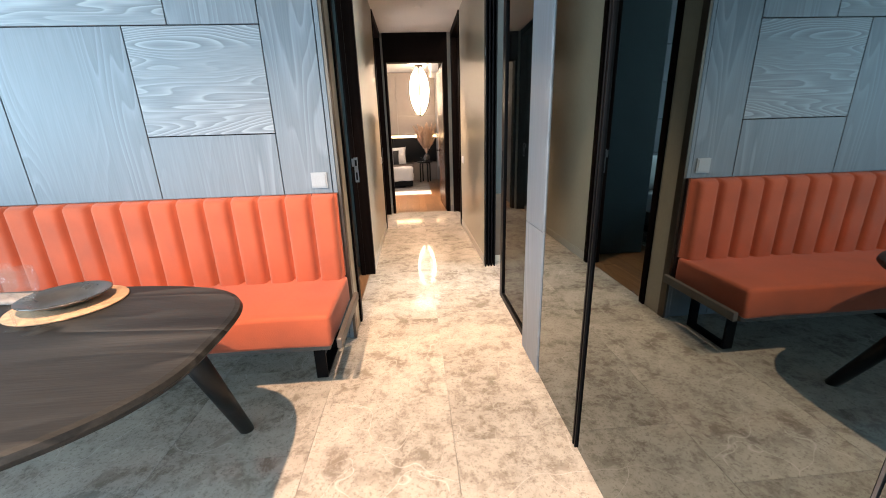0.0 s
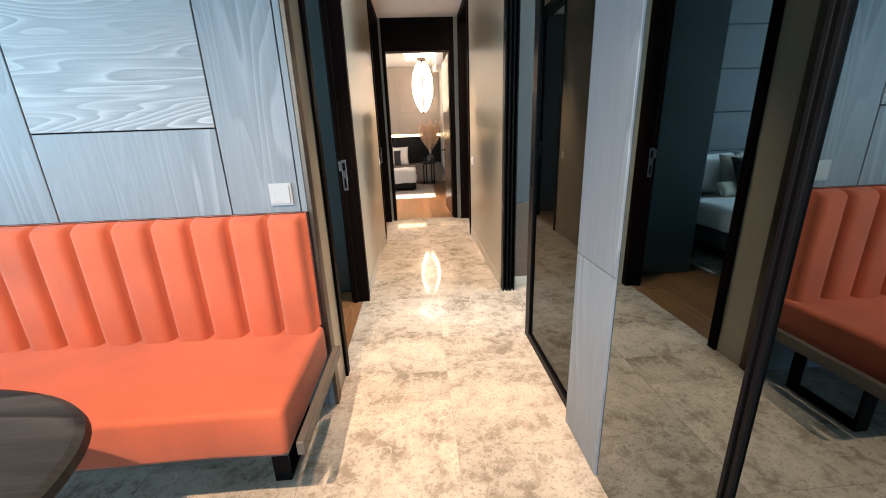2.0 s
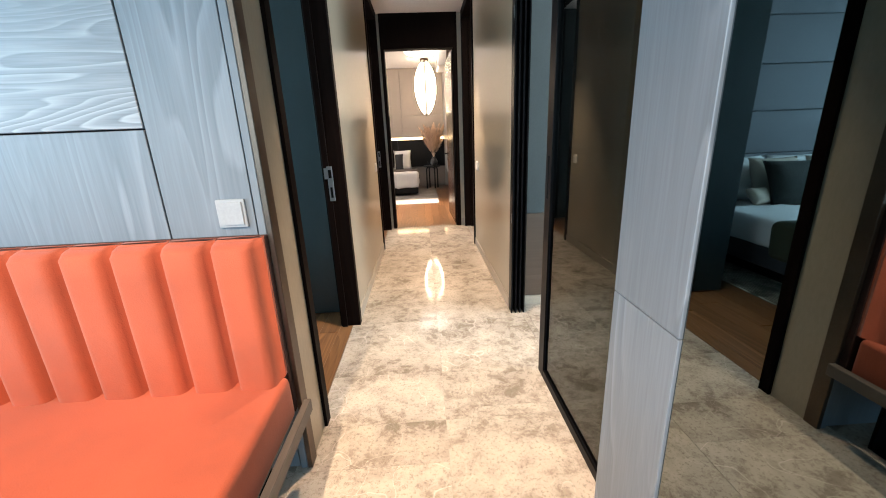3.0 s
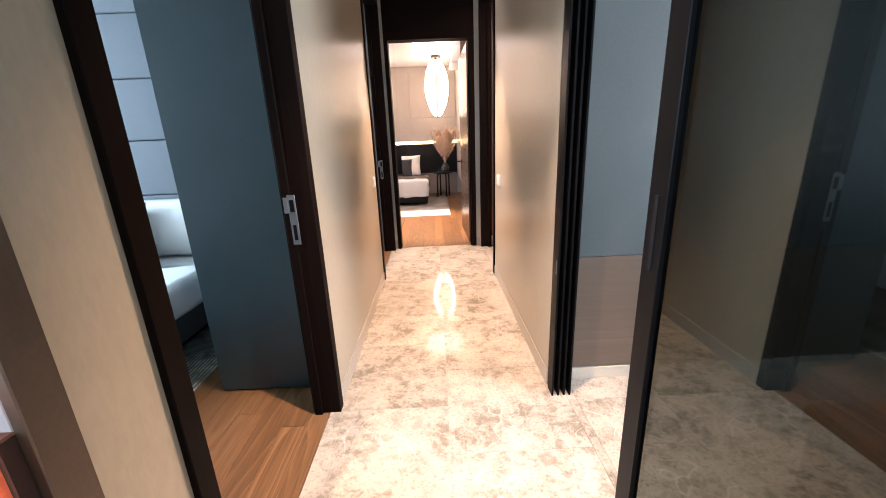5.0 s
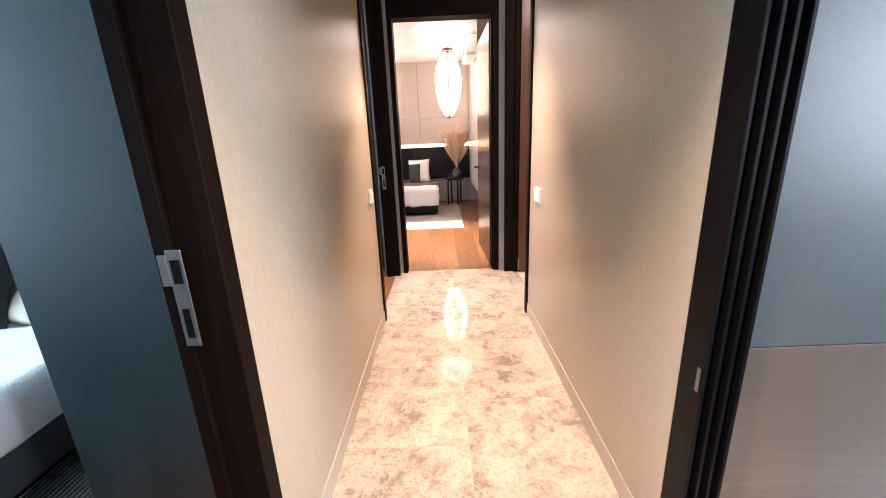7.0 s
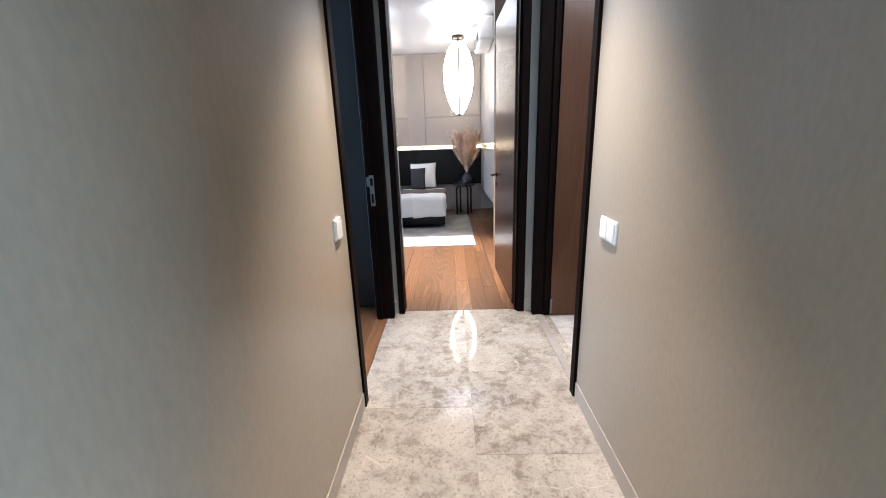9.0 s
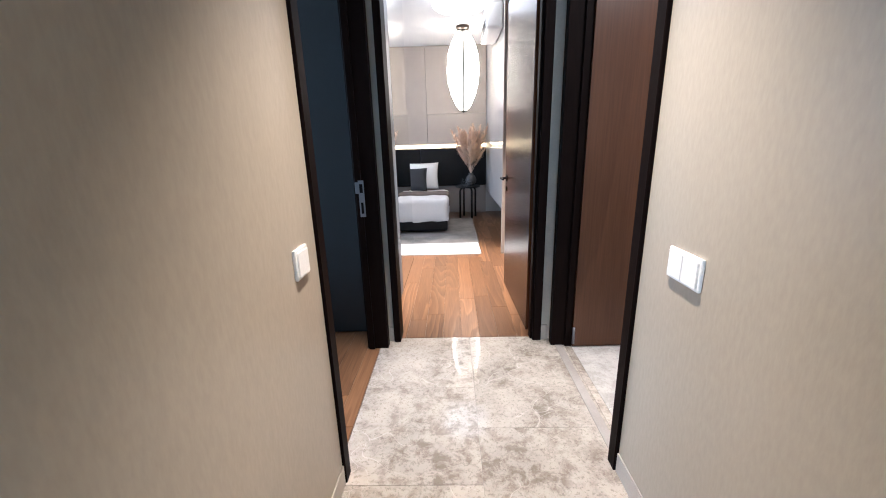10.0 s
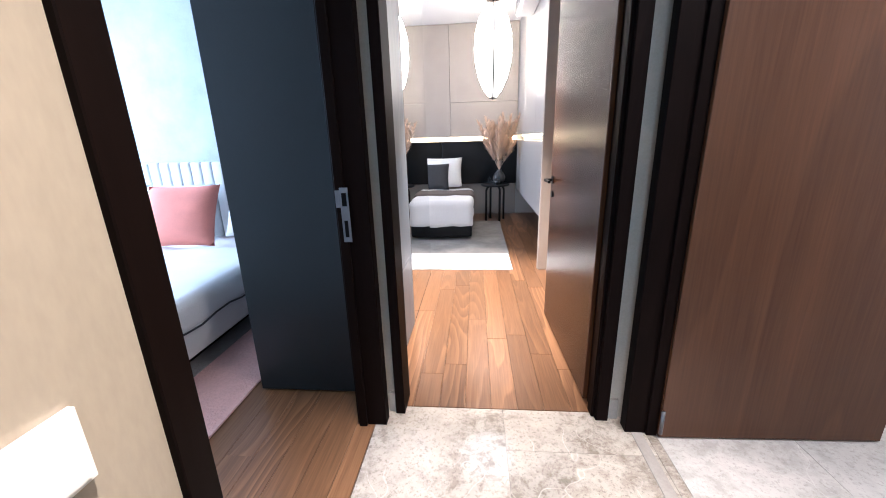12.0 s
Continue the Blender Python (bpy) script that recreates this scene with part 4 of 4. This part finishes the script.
box("light_strip", 0.575, 0.598, 9.2, 11.9, 1.25, 1.266, "cove_glow", 0, hc, label="warm concealed light strip")
box("side_panel", 0.43, 0.948, 9.10, 9.155, 0, 2.885, "greige_panel", 0.003, hc)

# air conditioner
ac = empty("air_conditioner", (0.42, 10.1, 2.5), label="white split air conditioner on the cabinet wall", category="air conditioner")
soft_block("body", 0.30, 0.504, 9.75, 10.55, 2.55, 2.83, "switch_white", 0.035, ac, 0, 0, 0)
for i in range(4):
    box("vane", 0.295, 0.315, 9.80, 10.50, 2.575 + 0.03 * i, 2.588 + 0.03 * i, "black_metal", 0.002, ac)

bed_end = bed(-1.75, -0.21, 10.17, 11.87, "headboard_black", None, "made bed with white linen and a brown throw", 0.45, 0.9, 0.16, 0.05, 0.2)
soft_block("throw", -1.79, -0.17, 10.62, 11.1, 0.30, 0.525, "throw", 0.065, bed_end, 0.012, 7.0, 12)
for x in (-0.70, -1.40):
    cushion("pillow", 0.66, 0.48, 0.17, "linen", (x, 11.70, 0.72), rx=72, label="plump white pillow on the bed", category="pillow")
cushion("cushion", 0.48, 0.42, 0.15, "charcoal", (-0.80, 11.42, 0.68), rx=66, label="charcoal square cushion on the bed", category="cushion")
rug3 = empty("rug", (-0.9, 10.2, 0), label="grey mottled rug with an ivory border", category="rug")
box("border", -2.3, 0.195, 9.085, 9.60, 0.0, 0.012, "rug_white", 0.004, rug3)
box("field", -2.3, 0.205, 9.60, 11.30, 0.0, 0.0115, "rug_grey", 0.004, rug3)

# side table with vase and bottles
st = empty("side_table", (0.14, 11.45, 0), label="black round side table with hooped legs", category="side table")
lathe("top", [(0.001, 0.0), (0.205, 0.0), (0.215, 0.008), (0.215, 0.026), (0.205, 0.03), (0.001, 0.03)], "black_leg", (0.14, 11.45, 0.53), st)
for k in range(2):
    bm = bmesh.new()
    pts = [Vector((-0.15, 0, 0))] + [Vector((-0.15 + 0.07 * (1 - math.cos(a)), 0, 0.44 + 0.07 * math.sin(a))) for a in [radians(15 * i) for i in range(7)]]
    pts += [Vector((-p.x, 0, p.z)) for p in reversed(pts)]
    for p, q in zip(pts, pts[1:]):
        rod(bm, p, q, 0.017, seg=10)
    bmesh.ops.translate(bm, vec=(0, 0, 0.017), verts=[v for v in bm.verts if v.co.z > 0.3])
    for v in bm.verts:
        v.co.z = max(v.co.z, 0)
    put("legs", mesh_of(bm, "legs", "black_leg", True), (0.14, 11.45, 0), st, rz=25 + 90 * k)
vase_at = (0.2, 11.5, 0.56)
lathe("vase", [(0.001, 0), (0.05, 0), (0.085, 0.04), (0.095, 0.09), (0.07, 0.15), (0.035, 0.185), (0.042, 0.205), (0.03, 0.2), (0.001, 0.19)], "dark_ceramic", vase_at, label="dark round ceramic vase with dry grass", category="vase")
bm = bmesh.new()
rnd = random.Random(4)
for s in range(34):
    ang, lean = rnd.uniform(0, 6.28), rnd.uniform(0.04, 0.30)
    tip = Vector((math.cos(ang) * lean, math.sin(ang) * lean * 0.8, rnd.uniform(0.62, 1.02)))
    base = Vector((0, 0, 0.19))
    rod(bm, base, base + (tip - base) * 0.6, 0.002, 0.0015, 5)
    for k in range(170):
        u = rnd.random()
        p = base + (tip - base) * (0.30 + 0.70 * u)
        p += Vector((lean * 0.15 * u * math.cos(ang), lean * 0.15 * u * math.sin(ang), 0))
        a2, ln = rnd.uniform(0, 6.28), 0.03 + 0.10 * math.sin(math.pi * min(1, 0.15 + u * 0.85))
        d = Vector((math.cos(a2) * 0.75, math.sin(a2) * 0.75, rnd.uniform(0.3, 0.9))) * ln
        w = Vector((-math.sin(a2), math.cos(a2), 0)) * 0.0075
        bm.faces.new([bm.verts.new(c) for c in (p - w, p + w, p + d * 0.7 + w * 0.6, p + d)])
put("pampas_grass", mesh_of(bm, "pampas_grass", "pampas"), vase_at, label="feathery beige dry pampas grass in the vase", category="dry grass")
BOT = [(0.001, 0), (0.028, 0), (0.03, 0.01), (0.03, 0.08), (0.012, 0.1), (0.01, 0.125), (0.013, 0.13), (0.001, 0.132)]
bottle = lathe("bottle", BOT, "glass", (0.05, 11.36, 0.56), label="small clear glass bottle on the side table", category="bottle", group="bottles on the side table")
copy_thing(bottle, pose(0.11, 11.33, 0.56))
lathe("candle_jar", [(0.001, 0), (0.035, 0), (0.036, 0.07), (0.001, 0.07)], "dark_ceramic", (0.17, 11.34, 0.56), label="dark glass candle jar on the side table", category="candle")

# pendant: tall silk shade on ribs
pd = empty("pendant_lamp", (0.065, 10.9, 1.70), label="tall oval pendant lamp with a lit silk shade", category="pendant lamp")
PROF = [(0.02, 0.0), (0.085, 0.07), (0.155, 0.22), (0.20, 0.40), (0.212, 0.56), (0.20, 0.74), (0.155, 0.90), (0.09, 1.02), (0.03, 1.07)]
lathe("shade", PROF, "shade_glow", (0.065, 10.9, 1.75), pd, 32)
for s in (-1, 1):
    bm = bmesh.new()
    for (r0, z0), (r1, z1) in zip(PROF, PROF[1:]):
        rod(bm, (s * (r0 + 0.014), 0, z0), (s * (r1 + 0.014), 0, z1), 0.011, seg=8)
    put("light_arc", mesh_of(bm, "light_arc", "hoop_glow"), (0.065, 10.9, 1.75), pd, label="bright curved light arc")
bm = bmesh.new()
for k in (0, 2):
    a = radians(-90 + 90 * k)
    for (r0, z0), (r1, z1) in zip(PROF, PROF[1:]):
        rod(bm, ((r0 + 0.008) * math.cos(a), (r0 + 0.008) * math.sin(a), z0), ((r1 + 0.008) * math.cos(a), (r1 + 0.008) * math.sin(a), z1), 0.009, seg=6)
rod(bm, (0, 0, -0.04), (0, 0, 0.02), 0.008)
rod(bm, (-0.05, 0, -0.02), (0.05, 0, -0.02), 0.006)
rod(bm, (0, 0, 1.05), (0, 0, 1.12), 0.01)
put("ribs", mesh_of(bm, "ribs", "black_metal"), (0.065, 10.9, 1.75), pd, label="thin dark metal ribs")
lathe("canopy", [(0.001, 0), (0.09, 0), (0.095, 0.01), (0.095, 0.04), (0.001, 0.04)], "bronze", (0.065, 10.9, 2.85), pd)
cl = lathe("ceiling_lamp", [(0.001, 0), (0.28, 0.0), (0.32, 0.03), (0.33, 0.08), (0.33, 0.135), (0.001, 0.137)], "lamp_glow", (0.0, 9.7, 2.752), label="round lit ceiling lamp with a white diffuser", category="ceiling lamp")

# downlight fittings
for sx, sy, sz, sp, sc in SPOTS:
    d = empty("downlight", (sx, sy, sz), label="small recessed ceiling downlight, lit", category="downlight", group="ceiling downlights")
    top = 2.89 if sz > 2.8 else 2.76 if sz > 2.7 else CEIL
    lathe("ring", [(0.03, 0.0), (0.045, 0.0), (0.046, 0.004), (0.030, 0.004)], "switch_white", (sx, sy, top - 0.0045), d, 24)
    lathe("lens", [(0.001, 0.0), (0.028, 0.0), (0.028, 0.003), (0.001, 0.003)], "lens_glow", (sx, sy, top - 0.0035), d, 20)

# ---- floor pieces ----


def slab_mesh(name, w, d, h, mat, bevel=0.0012):
    bm = bmesh.new()
    block(bm, -w / 2, w / 2, -d / 2, d / 2, -h, 0)
    bmesh.ops.bevel(bm, geom=[ed for ed in bm.edges if all(v.co.z > -0.001 for v in ed.verts)], offset=bevel, segments=1, affect="EDGES")
    return mesh_of(bm, name, mat)


TW = 0.60
SHARED = {}


def lay_tiles(parent, x_lo, x_hi, y_lo, y_hi, mat, x_joint, offs, z=0.0):
    """Tiles of 0.6 x 0.6 m in columns, each column shifted, cut at the edges."""
    c = math.floor((x_lo - x_joint) / TW)
    while x_joint + c * TW < x_hi - 0.005:
        a, b = max(x_lo, x_joint + c * TW), min(x_hi, x_joint + (c + 1) * TW)
        off = offs[c % len(offs)]
        r = math.floor((y_lo - off) / TW)
        while off + r * TW < y_hi - 0.005:
            p, q = max(y_lo, off + r * TW), min(y_hi, off + (r + 1) * TW)
            if b - a > 0.01 and q - p > 0.01:
                key = (mat, round(b - a, 3), round(q - p, 3))
                if key not in SHARED:
                    SHARED[key] = slab_mesh("tile", b - a - 0.0012, q - p - 0.0012, 0.011, mat, 0.0006)
                put("tile", SHARED[key], ((a + b) / 2, (p + q) / 2, z), parent)
            r += 1
        c += 1


lay_tiles(floor, -4.6, 0.60, -2.9, 3.2, "stone", -0.04, (5.07, 5.37))
lay_tiles(floor, -0.62, 0.60, 3.2, 7.114, "stone", -0.04, (5.07, 5.37))
lay_tiles(floor, 0.60, 3.48, 0.8, 4.34, "stone", -0.04, (5.07, 5.37))
lay_tiles(floor, 0.60, 2.6, 4.5, 7.08, "stone_pale", 0.55, (5.2,))


def lay_planks(parent, x_lo, x_hi, y_lo, y_hi, seed, z):
    rnd = random.Random(seed)
    w, x = 0.125, x_lo
    while x < x_hi - 0.01:
        b = min(x + w, x_hi)
        y = y_lo - rnd.uniform(0, 1.1)
        while y < y_hi - 0.005:
            ln = 1.2
            p, q = max(y, y_lo), min(y + ln, y_hi)
            if q - p > 0.02:
                key = ("walnut", round(b - x, 3), round(q - p, 2))
                if key not in SHARED:
                    SHARED[key] = slab_mesh("plank", b - x - 0.001, q - p - 0.001, 0.006, "walnut", 0.0008)
                put("plank", SHARED[key], ((x + b) / 2, (p + q) / 2, z), parent)
            y += ln
        x = b


lay_planks(wood_floor_end, -0.592, 0.95, 7.118, 12.0, 1, 0.0)
lay_planks(wood_floor_end, -4.58, -0.592, 9.0, 12.0, 5, 0.0)
lay_planks(wood_floor_one, -4.58, -0.622, 3.24, 5.94, 2, 0.0)
lay_planks(wood_floor_two, -4.58, -0.622, 6.1, 8.9, 3, 0.0)
